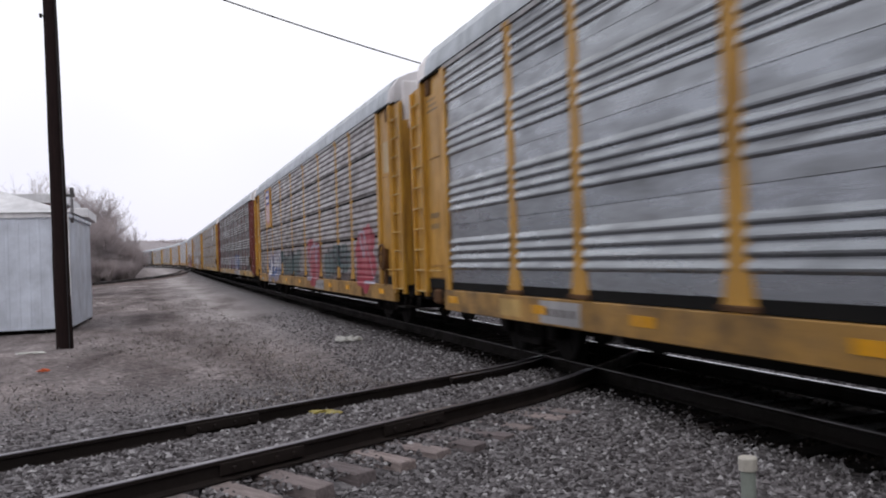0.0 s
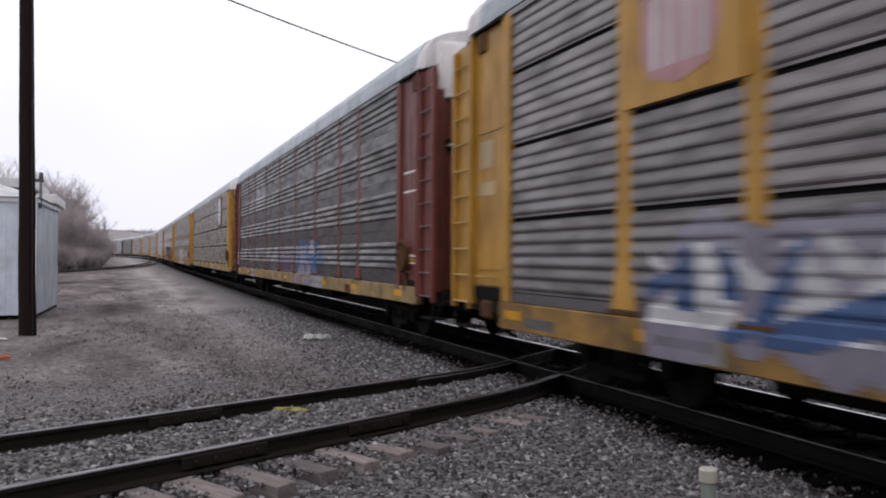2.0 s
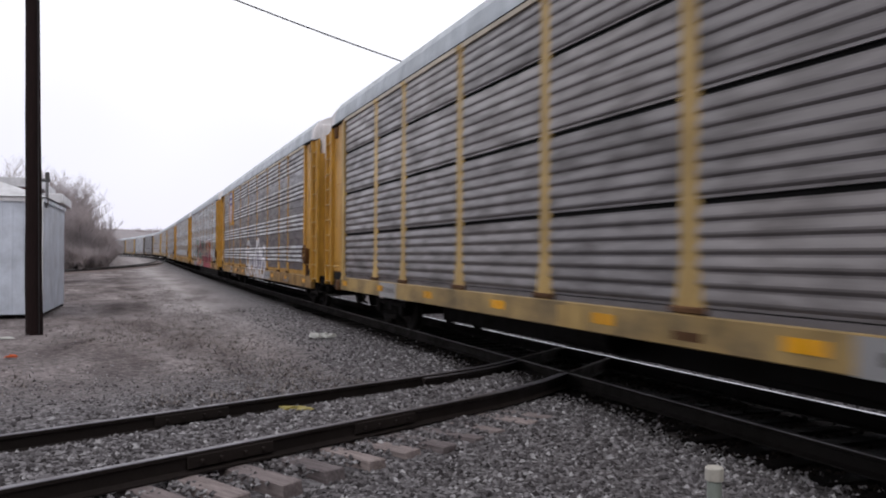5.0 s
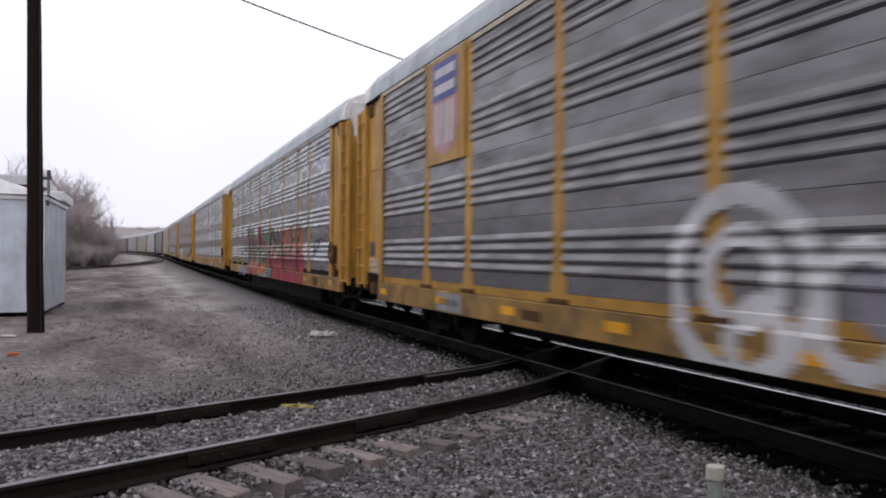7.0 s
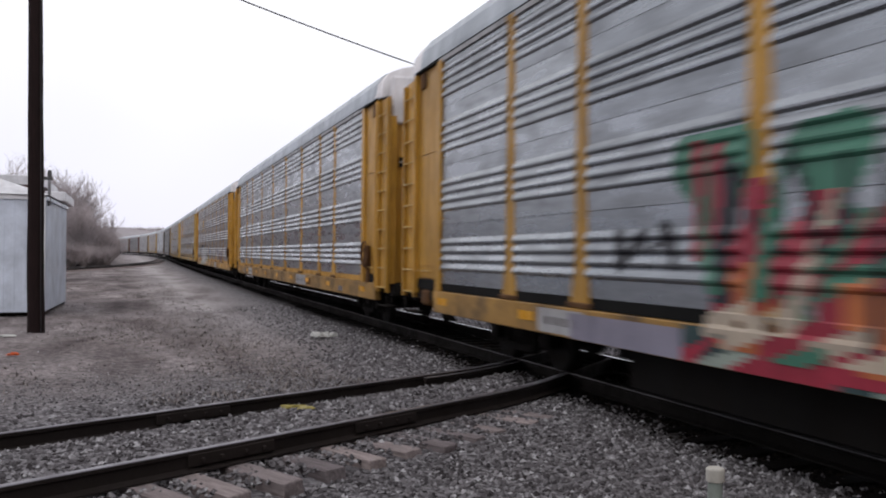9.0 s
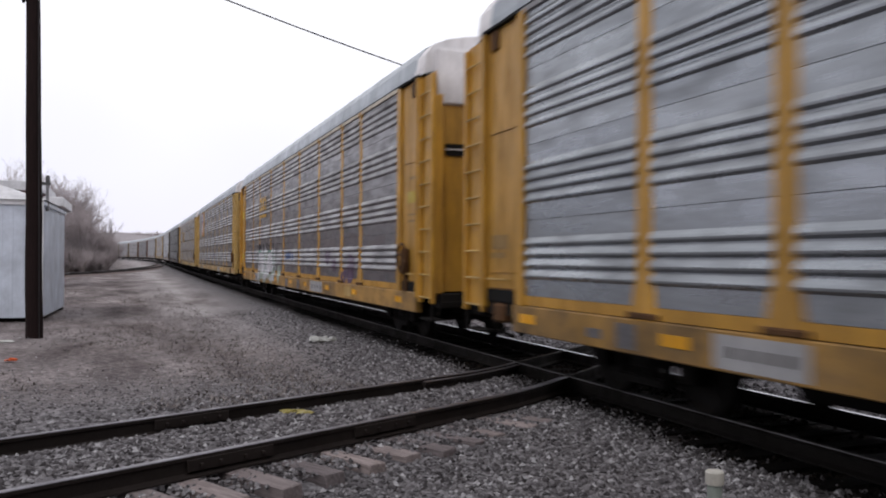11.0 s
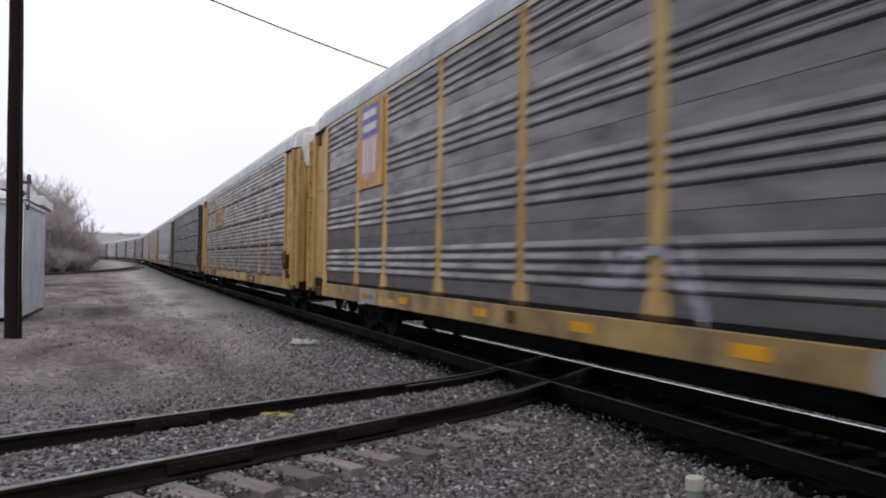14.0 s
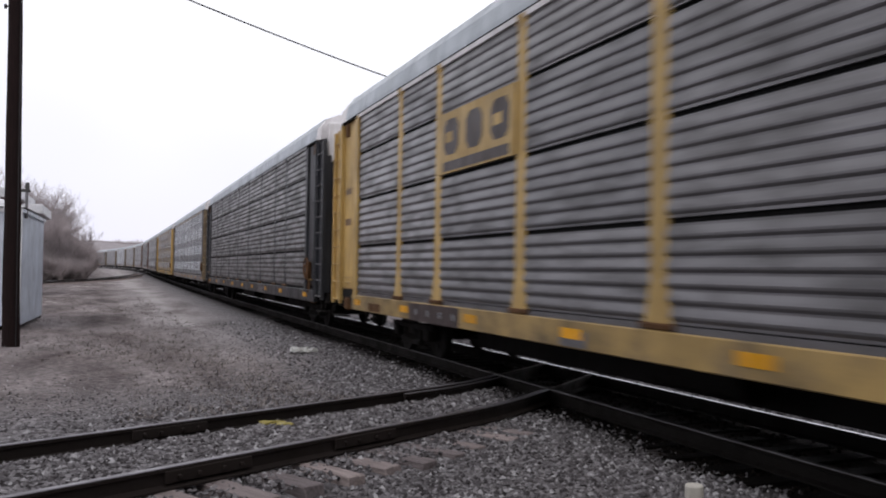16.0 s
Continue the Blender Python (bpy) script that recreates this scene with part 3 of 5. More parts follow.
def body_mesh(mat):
    # near-black filler behind the sheets, so seams show as painted shade
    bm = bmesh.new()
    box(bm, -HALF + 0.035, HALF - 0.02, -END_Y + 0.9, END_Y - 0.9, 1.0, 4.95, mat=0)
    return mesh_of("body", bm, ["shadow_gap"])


def frame_mesh():
    bm = boxes((-0.35, 0.35, -13.8, 13.8, 0.55, 0.98), (-0.4, 0.4, -8.3, 8.3, 0.29, 0.56), (-1.4, 1.4, -13.7, 13.7, 0.86, 0.99))
    for y in np.arange(-12.6, 12.7, 1.8):
        box(bm, -1.42, 1.42, y - 0.06, y + 0.06, 0.70, 0.9)
    box(bm, -0.9, -0.3, -3.2, -1.6, 0.45, 0.8, 0.03)
    tube(bm, [(-0.8, 1.0, 0.6), (-0.8, 2.4, 0.6)], 0.2, 12)
    tube(bm, [(-1.25, -8.4, 0.72), (-1.25, 8.4, 0.72)], 0.025, 6)
    return mesh_of("underframe", bm, "under")


def coupler_mesh():
    bm = boxes((-0.16, 0.16, -0.02, 0.75, 0.62, 0.86), (-0.22, 0.12, -0.16, 0.12, 0.58, 0.90), bevel=0.03)
    tube(bm, [(-0.35, 0.6, 0.62), (-0.42, 0.35, 0.35), (-0.38, 0.05, 0.30)], 0.03, 6)
    return mesh_of("coupler", bm, "under")


def shape_mesh(name, outline, depth, mat, x=-1.545):
    """A flat plate on the side of a car: an outline of (y, z)."""
    bm = bmesh.new()
    a = [bm.verts.new((x, y, z)) for y, z in outline]
    b = [bm.verts.new((x + depth, y, z)) for y, z in outline]
    bm.faces.new(a)
    n = len(a)
    for k in range(n):
        bm.faces.new((a[k], b[k], b[(k + 1) % n], a[(k + 1) % n]))
    bmesh.ops.recalc_face_normals(bm, faces=bm.faces)
    return mesh_of(name, bm, mat)


def rect(y0, y1, z0, z1):
    return [(y0, z0), (y1, z0), (y1, z1), (y0, z1)]


# -- spray paint that follows the corrugations --
def blob_mask(seed, o0, o1, z0, z1, n, r0, r1):
    rnd = np.random.RandomState(seed)
    cs = [(o0 + r1 + (o1 - o0 - 2 * r1) * (k + rnd.rand()) / n, z0 + r0 + (z1 - z0 - 2 * r0) * rnd.rand(), r0 + (r1 - r0) * rnd.rand()) for k in range(n)]

    def inside(o, z):
        hit = np.zeros(o.shape, bool)
        for a, b, r in cs:
            hit |= (((o - a) / 1.25) ** 2 + (z - b) ** 2) < r * r * (1 + 0.25 * np.sin(3 * np.arctan2(z - b, o - a) + a * 5))
        return hit & (z > z0) & (z < z1)
    return inside


def stroke_mask(seed, o0, o1, z0, z1, letters, width, per=4):
    rnd = np.random.RandomState(seed)
    segs = []
    w = (o1 - o0) / letters
    for k in range(letters):
        a0, a1 = o0 + k * w + width, o0 + (k + 1) * w - width * 0.4
        grid = [(a0, z0 + width), (a1, z0 + width), (a0, (z0 + z1) / 2), (a1, (z0 + z1) / 2), (a0, z1 - width), (a1, z1 - width), ((a0 + a1) / 2, z1 - width * rnd.rand())]
        cur = rnd.randint(7)
        for _ in range(per):
            nxt = (cur + 1 + rnd.randint(6)) % 7
            segs.append((*grid[cur], *grid[nxt]))
            cur = nxt

    def inside(o, z):
        hit = np.zeros(o.shape, bool)
        for a, b, c, d in segs:
            dx, dz = c - a, d - b
            t = np.clip(((o - a) * dx + (z - b) * dz) / (dx * dx + dz * dz + 1e-9), 0, 1)
            hit |= (o - a - t * dx) ** 2 + (z - b - t * dz) ** 2 < (width * (0.8 + 0.35 * np.sin(a * 7 + b * 3))) ** 2
        return hit
    return inside


def ring_mask(*rings):
    """Round letters: centre, radii and line width of each."""
    def inside(o, z):
        hit = np.zeros(o.shape, bool)
        for a, b, ro, rz, w in rings:
            d = np.sqrt(((o - a) / ro) ** 2 + ((z - b) / rz) ** 2)
            hit |= np.abs(d - 1) * min(ro, rz) < w
        return hit
    return inside


def spray(car, kind, mat, o0, o1, z0, z1, inside, layer):
    zs = [(0.63, -0.005), (0.80, -0.005), (0.97, -0.005), (1.005, 0.009), (1.11, 0.009)]
    for row in range(4):
        zs += profile(kind, row)
    fine = []
    for (za, da), (zb, db) in zip(zs, zs[1:]):
        n = max(1, int((zb - za) / 0.035))
        fine += [(za + (zb - za) * k / n, da + (db - da) * k / n) for k in range(n)]
    fine = [(z, d) for z, d in fine if z0 <= z <= z1]
    os_ = np.arange(o0, o1, 0.05)
    Z = np.array([z for z, d in fine])
    Dp = np.array([d for z, d in fine])
    OO, ZZ = np.meshgrid((os_[:-1] + os_[1:]) / 2, (Z[:-1] + Z[1:]) / 2)
    keep = inside(OO, ZZ)
    os_ = os_ - 0.45
    proud = np.zeros(len(os_))
    for p in POSTS:
        proud = np.where(np.abs(os_ - p) < 0.17, 0.034, proud)
    for patch in patches(keep):
        verts, faces, index = [], [], {}

        def vert(i, j):
            if (i, j) not in index:
                index[(i, j)] = len(verts)
                d = Dp[j]
                if Z[j] > 1.0:
                    d = max(d, proud[i])
                if Z[j] < 0.975:
                    d = 0.045
                verts.append((-HALF - d - 0.004 * layer, END_Y - os_[i], Z[j]))
            return index[(i, j)]
        for j, i in patch:
            faces.append((vert(i, j), vert(i, j + 1), vert(i + 1, j + 1), vert(i + 1, j)))
        me = bpy.data.meshes.new("graffiti")
        me.from_pydata(verts, [], faces)
        me.materials.append(M[mat])
        link_mesh("graffiti", me, car, mat.replace("spray_", "") + " spray paint")


def patches(keep):
    """The connected patches of a mask, leaving out specks."""
    left, out = set(zip(*(v.tolist() for v in np.nonzero(keep)))), []
    while left:
        todo, patch = [left.pop()], []
        while todo:
            j, i = todo.pop()
            patch.append((j, i))
            for q in ((j + 1, i), (j - 1, i), (j, i + 1), (j, i - 1)):
                if q in left:
                    left.remove(q)
                    todo.append(q)
        if len(patch) > 12:
            out.append(sorted(patch))
    return sorted(out)


def shard_mask(seed, o0, o1, z0, z1, n, w0, w1):
    """Slanting, pointed strokes of wild lettering."""
    rnd = np.random.RandomState(seed)
    bars = []
    for k in range(n):
        a = o0 + (o1 - o0) * (k + rnd.rand()) / n
        lo, hi = z0 + (z1 - z0) * 0.5 * rnd.rand(), z1 - (z1 - z0) * 0.35 * rnd.rand()
        bars.append((a, lo, hi, rnd.uniform(-0.55, 0.55), rnd.uniform(w0, w1), rnd.rand() < 0.35))

    def inside(o, z):
        hit = np.zeros(o.shape, bool)
        for a, lo, hi, lean, w, flat in bars:
            u = (z - lo) / (hi - lo + 1e-6)
            mid = a + lean * (u - 0.5)
            if flat:
                hit |= (np.abs(z - lo - 0.3 * (o - a)) < w * 0.8) & (np.abs(o - a) < 3.2 * w)
            else:
                hit |= (u > 0) & (u < 1) & (np.abs(o - mid) < w * (1.15 - 0.75 * u))
        return hit & (z > z0) & (z < z1) & (o > o0) & (o < o1)
    return inside


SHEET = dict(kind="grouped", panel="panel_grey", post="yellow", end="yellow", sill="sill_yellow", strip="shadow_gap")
# duller posts, ends and sills: haze painted into the far cars
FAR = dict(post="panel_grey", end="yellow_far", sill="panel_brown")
CARS = [
    dict(panel="panel_bright"),
    dict(kind="seamed", panel="panel_brown", emblem="shield", strip="panel_brown"),
    dict(panel="panel_dark", post="maroon", end="maroon", sill="sill_pale", strip="panel_dark"),
    dict(kind="seamed", panel="panel_brown", post="pale_yellow", emblem="oval", sill="sill_pale", strip="panel_brown"),
    dict(emblem="shield", strip="yellow"),
    dict(panel="panel_bright", strip="shadow_gap"),
    dict(panel="panel_bright", strip="yellow"),
    dict(emblem="blocks", strip="yellow"),
    dict(emblem="shield", panel="panel_slate", post="pale_yellow", end="pale_yellow", sill="sill_pale"),
    dict(kind="seamed", panel="panel_slate", post="pale_yellow", end="pale_yellow", sill="sill_pale", emblem="plate", strip="panel_slate"),
    dict(kind="seamed", panel="panel_dark", post="black_paint", end="black_paint", sill="black_paint"),
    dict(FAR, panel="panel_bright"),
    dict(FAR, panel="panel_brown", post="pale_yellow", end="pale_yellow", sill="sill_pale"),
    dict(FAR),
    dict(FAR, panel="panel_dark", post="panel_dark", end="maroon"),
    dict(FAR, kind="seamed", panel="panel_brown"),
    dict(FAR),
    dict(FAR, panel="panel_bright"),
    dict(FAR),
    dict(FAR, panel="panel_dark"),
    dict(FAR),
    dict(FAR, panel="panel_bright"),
]
LOOKS = {
    0: "galvanised grey autorack freight car with yellow posts and ends",
    1: "stained grey autorack car with yellow posts, red graffiti and shield emblem",
    2: "sooty dark autorack car with maroon posts and ends and blue graffiti",
    3: "stained autorack car with pale yellow posts and a white oval emblem",
    4: "grey autorack car with yellow posts, white graffiti and a shield emblem",
    5: "bright grey autorack car with large red, orange and green graffiti",
    6: "bright galvanised autorack car with yellow ends and side sill",
    7: "grey autorack car with yellow emblem and white and green graffiti",
    8: "grey autorack car with faded yellow posts and a shield emblem",
    9: "seamed grey autorack car with a pale yellow emblem plate",
    10: "dark autorack car with black posts and ends",
}
TRAIN, WHEELS = [], []


def car_end(car, spec, s):
    """The plain end of a car: s is 1 at the far end, -1 at the other."""
    e = spec["end"]

    def Y(o):
        return s * (END_Y - o)

    def B(x0, x1, o0, o1, z0, z1, bevel=0.0):
        a, b = sorted((Y(o0), Y(o1)))
        return boxes((x0, x1, a, b, z0, z1), bevel=bevel)

    def P(name, make, mat, parent, label=""):
        return link_mesh(name, cached((name, s, mat), lambda: mesh_of(name, make(), mat)), parent, label)
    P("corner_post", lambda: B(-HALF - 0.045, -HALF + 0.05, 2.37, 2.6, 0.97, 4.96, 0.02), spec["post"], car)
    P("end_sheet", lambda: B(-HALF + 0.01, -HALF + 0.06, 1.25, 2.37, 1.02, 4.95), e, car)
    P("ladder_back", lambda: B(-HALF + 0.015, -HALF + 0.034, 0.60, 1.25, 0.9, 4.9), e, car)
    lad = P("ladder", lambda: boxes((-HALF - 0.05, -HALF + 0.03, *sorted((Y(1.20), Y(1.28))), 0.82, 4.85), (-HALF - 0.05, -HALF + 0.03, *sorted((Y(0.56), Y(0.64))), 0.82, 4.85), bevel=0.01), e, car)
    for k in range(10):
        r = link_mesh("rung", cached(("rung", s, e), lambda: mesh_of("rung", tube(bmesh.new(), [(-HALF - 0.035, Y(0.6), 0), (-HALF - 0.035, Y(1.24), 0)], 0.016, 6), "panel_grey" if e == "black_paint" else ("pale_yellow" if e != "maroon" else "panel_grey"))), lad)
        r.location.z = 0.92 + 0.405 * k
    door = P("end_door", lambda: B(-HALF + 0.14, HALF - 0.14, 0.80, 0.90, 1.02, 4.5, 0.01), e, car)
    P("door_leaf_edge", lambda: B(-0.06, 0.06, 0.76, 0.82, 1.05, 4.45), e, door)
    P("door_batten", lambda: B(-0.55, -0.48, 0.75, 0.82, 1.05, 4.45), e, door)
    # the opening's darkness is a near-black plate on the door
    P("peep_slot", lambda: B(-1.25, -0.62, 0.77, 0.81, 3.45, 3.66), "shadow_gap", door, "dark slot in the door")
    # white bar painted as the bright glint seen in the slot
    P("slot_bar", lambda: B(-1.25, -0.62, 0.755, 0.768, 3.55, 3.57), "white_paint", door)
    P("top_panel", lambda: B(-HALF + 0.1, HALF - 0.1, 0.74, 0.9, 4.36, 5.36, 0.03), "white_paint", car, "chalky white panel over the end door")
    P("end_sill", lambda: B(-HALF + 0.12, HALF - 0.12, 0.56, 0.9, 0.74, 1.0, 0.02), "under", car)
    P("bolster_end", lambda: B(-HALF + 0.02, -HALF + 0.4, 1.25, 2.36, 0.80, 1.01, 0.02), "under", car)
    P("corner_casting", lambda: B(-HALF - 0.03, -HALF + 0.12, 1.62, 1.95, 0.70, 0.98, 0.04), "rust", car, "rusty corner casting")
    P("roof_bracket", lambda: B(-HALF - 0.03, -HALF + 0.03, 1.5, 1.74, 4.62, 4.93, 0.02), "rust", car, "rusty bracket under the roof edge")
    # near-black strip painting the overhang's shadow on the end sheet
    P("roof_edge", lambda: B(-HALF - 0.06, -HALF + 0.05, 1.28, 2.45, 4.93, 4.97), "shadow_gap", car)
    P("brake_hose", lambda: tube(bmesh.new(), [(-0.5, Y(0.75), 0.8), (-0.52, Y(0.5), 0.5), (-0.5, Y(0.25), 0.33), (-0.45, Y(0.02), 0.42)], 0.028, 6), "under", car)
    P("uncoupling_lever", lambda: tube(bmesh.new(), [(-HALF + 0.05, Y(0.5), 0.62), (-HALF + 0.08, Y(0.46), 0.84), (-0.3, Y(0.44), 0.9)], 0.018, 6), "under", car)
    P("jamb", lambda: B(-HALF + 0.03, -HALF + 0.16, 0.62, 0.95, 1.0, 4.5, 0.01), e, car)
    P("step", lambda: boxes((-HALF - 0.02, -HALF + 0.2, *sorted((Y(0.6), Y(1.25))), 0.52, 0.55), (-HALF - 0.02, -HALF + 0.0, *sorted((Y(0.6), Y(0.64))), 0.52, 0.85)), "under", car)
    cap = cached(("roof_cap", s), lambda: roof_mesh(*sorted((Y(1.05), Y(1.6))), "white_paint", 0.06, False))
    link_mesh("roof_cap", cap, car, "white roof end cap")
    c = link_mesh("coupler", cached("coupler", coupler_mesh), car)
    c.matrix_local = pose(0, Y(0.0), 0, 0, 0, 180 if s > 0 else 0)
    if s < 0:
        def wheel():
            bm = bmesh.new()
            y, z, r = Y(2.05), 1.62, 0.27
            ring = [(-HALF - 0.10, y + r * math.cos(t), z + r * math.sin(t)) for t in (2 * math.pi * k / 20 for k in range(21))]
            tube(bm, ring, 0.022, 6, False)
            for k in range(4):
                t = math.pi / 2 * k + 0.4
                tube(bm, [(-HALF - 0.08, y, z), (-HALF - 0.10, y + r * math.cos(t), z + r * math.sin(t))], 0.018, 5)
            box(bm, -HALF - 0.09, -HALF + 0.02, y - 0.13, y + 0.13, z - 0.32, z + 0.18, 0.03)
            box(bm, -HALF - 0.05, -HALF + 0.02, y - 0.05, y + 0.05, 0.95, z - 0.3, 0.01)
            return bm
        P("brake_wheel", wheel, "rust", car, "rusty hand brake wheel and gear box")
    P("grab_iron", lambda: tube(bmesh.new(), [(-HALF - 0.02, Y(1.5), 1.32), (-HALF - 0.05, Y(1.5), 1.32), (-HALF - 0.05, Y(2.1), 1.32), (-HALF - 0.02, Y(2.1), 1.32)], 0.014, 6), "pale_yellow" if e != "maroon" else "maroon", car)
    # dark strip laid on the sheet's foot as the shade of a recess
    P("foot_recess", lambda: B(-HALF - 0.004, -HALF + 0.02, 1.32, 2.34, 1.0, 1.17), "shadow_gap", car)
    if e != "maroon":
        for k, (z, mm) in enumerate(((1.42, e), (1.18, "rust"), (3.42, e))):
            link_mesh("sheet_lip", cached(("lip", s, mm, k), lambda: mesh_of("sheet_lip", B(-HALF - 0.006, -HALF + 0.02, 1.40, 2.26, z, z + 0.012), mm)), car)
    P("side_stile", lambda: B(-HALF - 0.075, -HALF + 0.02, 1.285, 1.36, 0.9, 4.92, 0.012), e, car)
    notices(car, spec, s, B)


# notices on the plain end sheets, by car and end: (from, to, low, high, paint)
NOTICES = {
    (0, 1): [(1.5, 2.0, 2.30, 2.40, "stencil"), (1.5, 2.0, 2.10, 2.20, "stencil"), (1.45, 2.1, 4.3, 4.34, "stencil"), (1.5, 2.0, 4.4, 4.44, "stencil"), (1.5, 1.95, 4.5, 4.54, "stencil")],
    (1, -1): [(1.5, 2.1, 3.5, 4.2, "faded_patch")],
    (1, 1): [(1.5, 2.0, 2.9, 3.3, "faded_patch"), (1.45, 2.05, 2.5, 2.7, "faded_patch")],
    (2, -1): [(1.4, 2.25, 3.16, 3.2, "white_paint"), (1.4, 2.25, 2.8, 2.84, "white_paint"), (1.45, 2.2, 1.60, 1.64, "white_paint"), (1.45, 2.2, 1.53, 1.57, "emblem_yellow"), (1.45, 2.2, 1.47, 1.50, "white_paint")],
    (2, 1): [(1.75, 2.45, 1.66, 1.76, "white_paint"), (1.6, 2.5, 1.53, 1.58, "white_paint"), (1.6, 2.5, 1.47, 1.52, "emblem_yellow"), (1.65, 2.5, 1.22, 1.42, "spray_lilac"), (1.4, 2.3, 1.08, 1.30, "spray_lilac")],
    (3, -1): [(1.5, 2.1, 2.1, 2.28, "emblem_yellow"), (1.6, 1.95, 2.7, 2.8, "faded_patch")],
    (4, 1): [(1.5, 1.9, 1.55, 1.85, "panel_dark"), (1.5, 2.2, 1.1, 1.5, "worn_white")],
    (5, -1): [(1.4, 1.75, 1.1, 1.75, "worn_white")],
    (7, -1): [(1.45, 2.05, 2.66, 2.88, "safety_yellow"), (1.5, 2.0, 2.3, 2.34, "stencil"), (1.5, 2.0, 2.42, 2.46, "stencil"), (1.45, 1.95, 3.1, 3.16, "stencil")],
    (6, 1): [(1.5, 2.05, 1.75, 1.95, "stencil"), (1.45, 1.95, 1.62, 1.70, "stencil")],
    (7, 1): [(1.45, 2.1, 3.4, 3.8, "safety_yellow"), (1.5, 2.15, 1.55, 1.78, "safety_yellow"), (1.5, 2.0, 4.2, 4.24, "stencil"), (1.5, 2.0, 4.35, 4.39, "stencil")],
    (8, -1): [(1.5, 2.0, 1.6, 1.72, "safety_yellow")],
    (8, 1): [(1.5, 2.05, 1.6, 1.85, "safety_yellow")],
    (9, -1): [(1.4, 2.0, 3.2, 3.5, "brown_board"), (1.4, 2.0, 2.75, 3.1, "brown_board"), (1.4, 2.0, 2.3, 2.55, "brown_board")],
    (9, 1): [(1.5, 1.95, 2.6, 2.75, "brown_board"), (1.5, 1.95, 3.3, 3.45, "brown_board")],
}


def notices(car, spec, s, B):
    for o0, o1, z0, z1, m in NOTICES.get((spec["number"], s), ()):
        link_mesh("notice", mesh_of("notice", B(-HALF + 0.003, -HALF + 0.007, o0, o1, z0, z1), m), car)


def add_emblem(car, which):
    def Y(o):
        return END_Y - o
    if which == "shield":
        a, b = Y(7.12), Y(5.34)
        plate = link_mesh("emblem_plate", cached("shield_plate", lambda: shape_mesh("emblem_plate", rect(a, b, 3.14, 4.94), 0.05, "yellow")), car, "yellow emblem plate")
        c, w = (a + b) / 2, 0.58
        low = [(c - w, 4.2), (c - w, 3.65), (c - w * 0.75, 3.38), (c, 3.26), (c + w * 0.75, 3.38), (c + w, 3.65), (c + w, 4.2)]
        link_mesh("shield", cached("shield_low", lambda: shape_mesh("shield", low[::-1], 0.003, "emblem_pink", -1.550)), plate)
        for k in range(4):
            y = c - 0.36 + 0.24 * k
            link_mesh("stripe", cached(("stripe", k), lambda: shape_mesh("stripe", rect(y - 0.05, y + 0.05, 3.45, 4.15), 0.002, "emblem_white", -1.553)), plate)
        link_mesh("shield_top", cached("shield_top", lambda: shape_mesh("shield_top", rect(c - w, c + w, 4.2, 4.86), 0.003, "emblem_blue", -1.551)), plate)
        for k, z in enumerate((4.32, 4.60)):
            link_mesh("bar", cached(("bar", k), lambda: shape_mesh("bar", rect(c - w * 0.8, c + w * 0.8, z, z + 0.15), 0.002, "emblem_white", -1.554)), plate)
    elif which == "oval":
        a, b = Y(23.1), Y(21.5)
        plate = link_mesh("emblem_plate", shape_mesh("emblem_plate", rect(a, b, 3.2, 4.9), 0.05, "panel_dark"), car, "dark emblem plate")
        c = (a + b) / 2
        ring = [(c + 0.72 * math.cos(t), 4.05 + 0.78 * math.sin(t)) for t in (2 * math.pi * k / 28 for k in range(28))]
        link_mesh("oval", shape_mesh("oval", ring, 0.003, "emblem_white", -1.550), plate)
        for z, w in ((4.35, 0.32), (4.05, 0.42), (3.75, 0.3)):
            link_mesh("bar", shape_mesh("bar", rect(c - w, c + w, z - 0.05, z + 0.05), 0.002, "panel_grey", -1.553), plate)
    elif which in ("plate", "blocks"):
        a, b = Y(9.97), Y(7.31)
        if which == "plate":
            plate = link_mesh("emblem_plate", shape_mesh("emblem_plate", rect(a, b, 3.14, 4.10), 0.05, "pale_yellow"), car, "pale yellow emblem plate")
            mat, lo, hi, x = "emblem_dark", 3.42, 3.98, -1.549
            under = rect(a + 0.15, b - 0.2, 3.17, 3.32)
        else:
            plate, mat, lo, hi, x = car, "emblem_yellow", 3.45, 4.05, -1.546
            a, b = Y(9.25), Y(7.55)
            under = rect(a + 0.1, b - 0.05, 3.22, 3.34)
        w = (b - a) / 3.6
        for k in range(3):
            y0 = a + 0.15 + k * (w * 1.16)
            y1 = y0 + w * 0.78
            c = 0.12
            pts = [(y0 + c, lo), (y1 - c, lo), (y1, lo + c), (y1, hi - c), (y1 - c, hi), (y0 + c, hi), (y0, hi - c), (y0, lo + c)]
            link_mesh("emblem_block", shape_mesh("emblem_block", pts, 0.003, mat, x), plate)
            slit = rect((y0 + y1) / 2 - 0.06, (y0 + y1) / 2 + 0.2 - 0.26 * (k == 1), lo + 0.2, hi - 0.2)
            link_mesh("emblem_slit", shape_mesh("emblem_slit", slit, 0.002, "pale_yellow" if which == "plate" else "panel_grey", x - 0.003), plate)
        link_mesh("emblem_bar", shape_mesh("emblem_bar", under, 0.003, mat, x), plate)


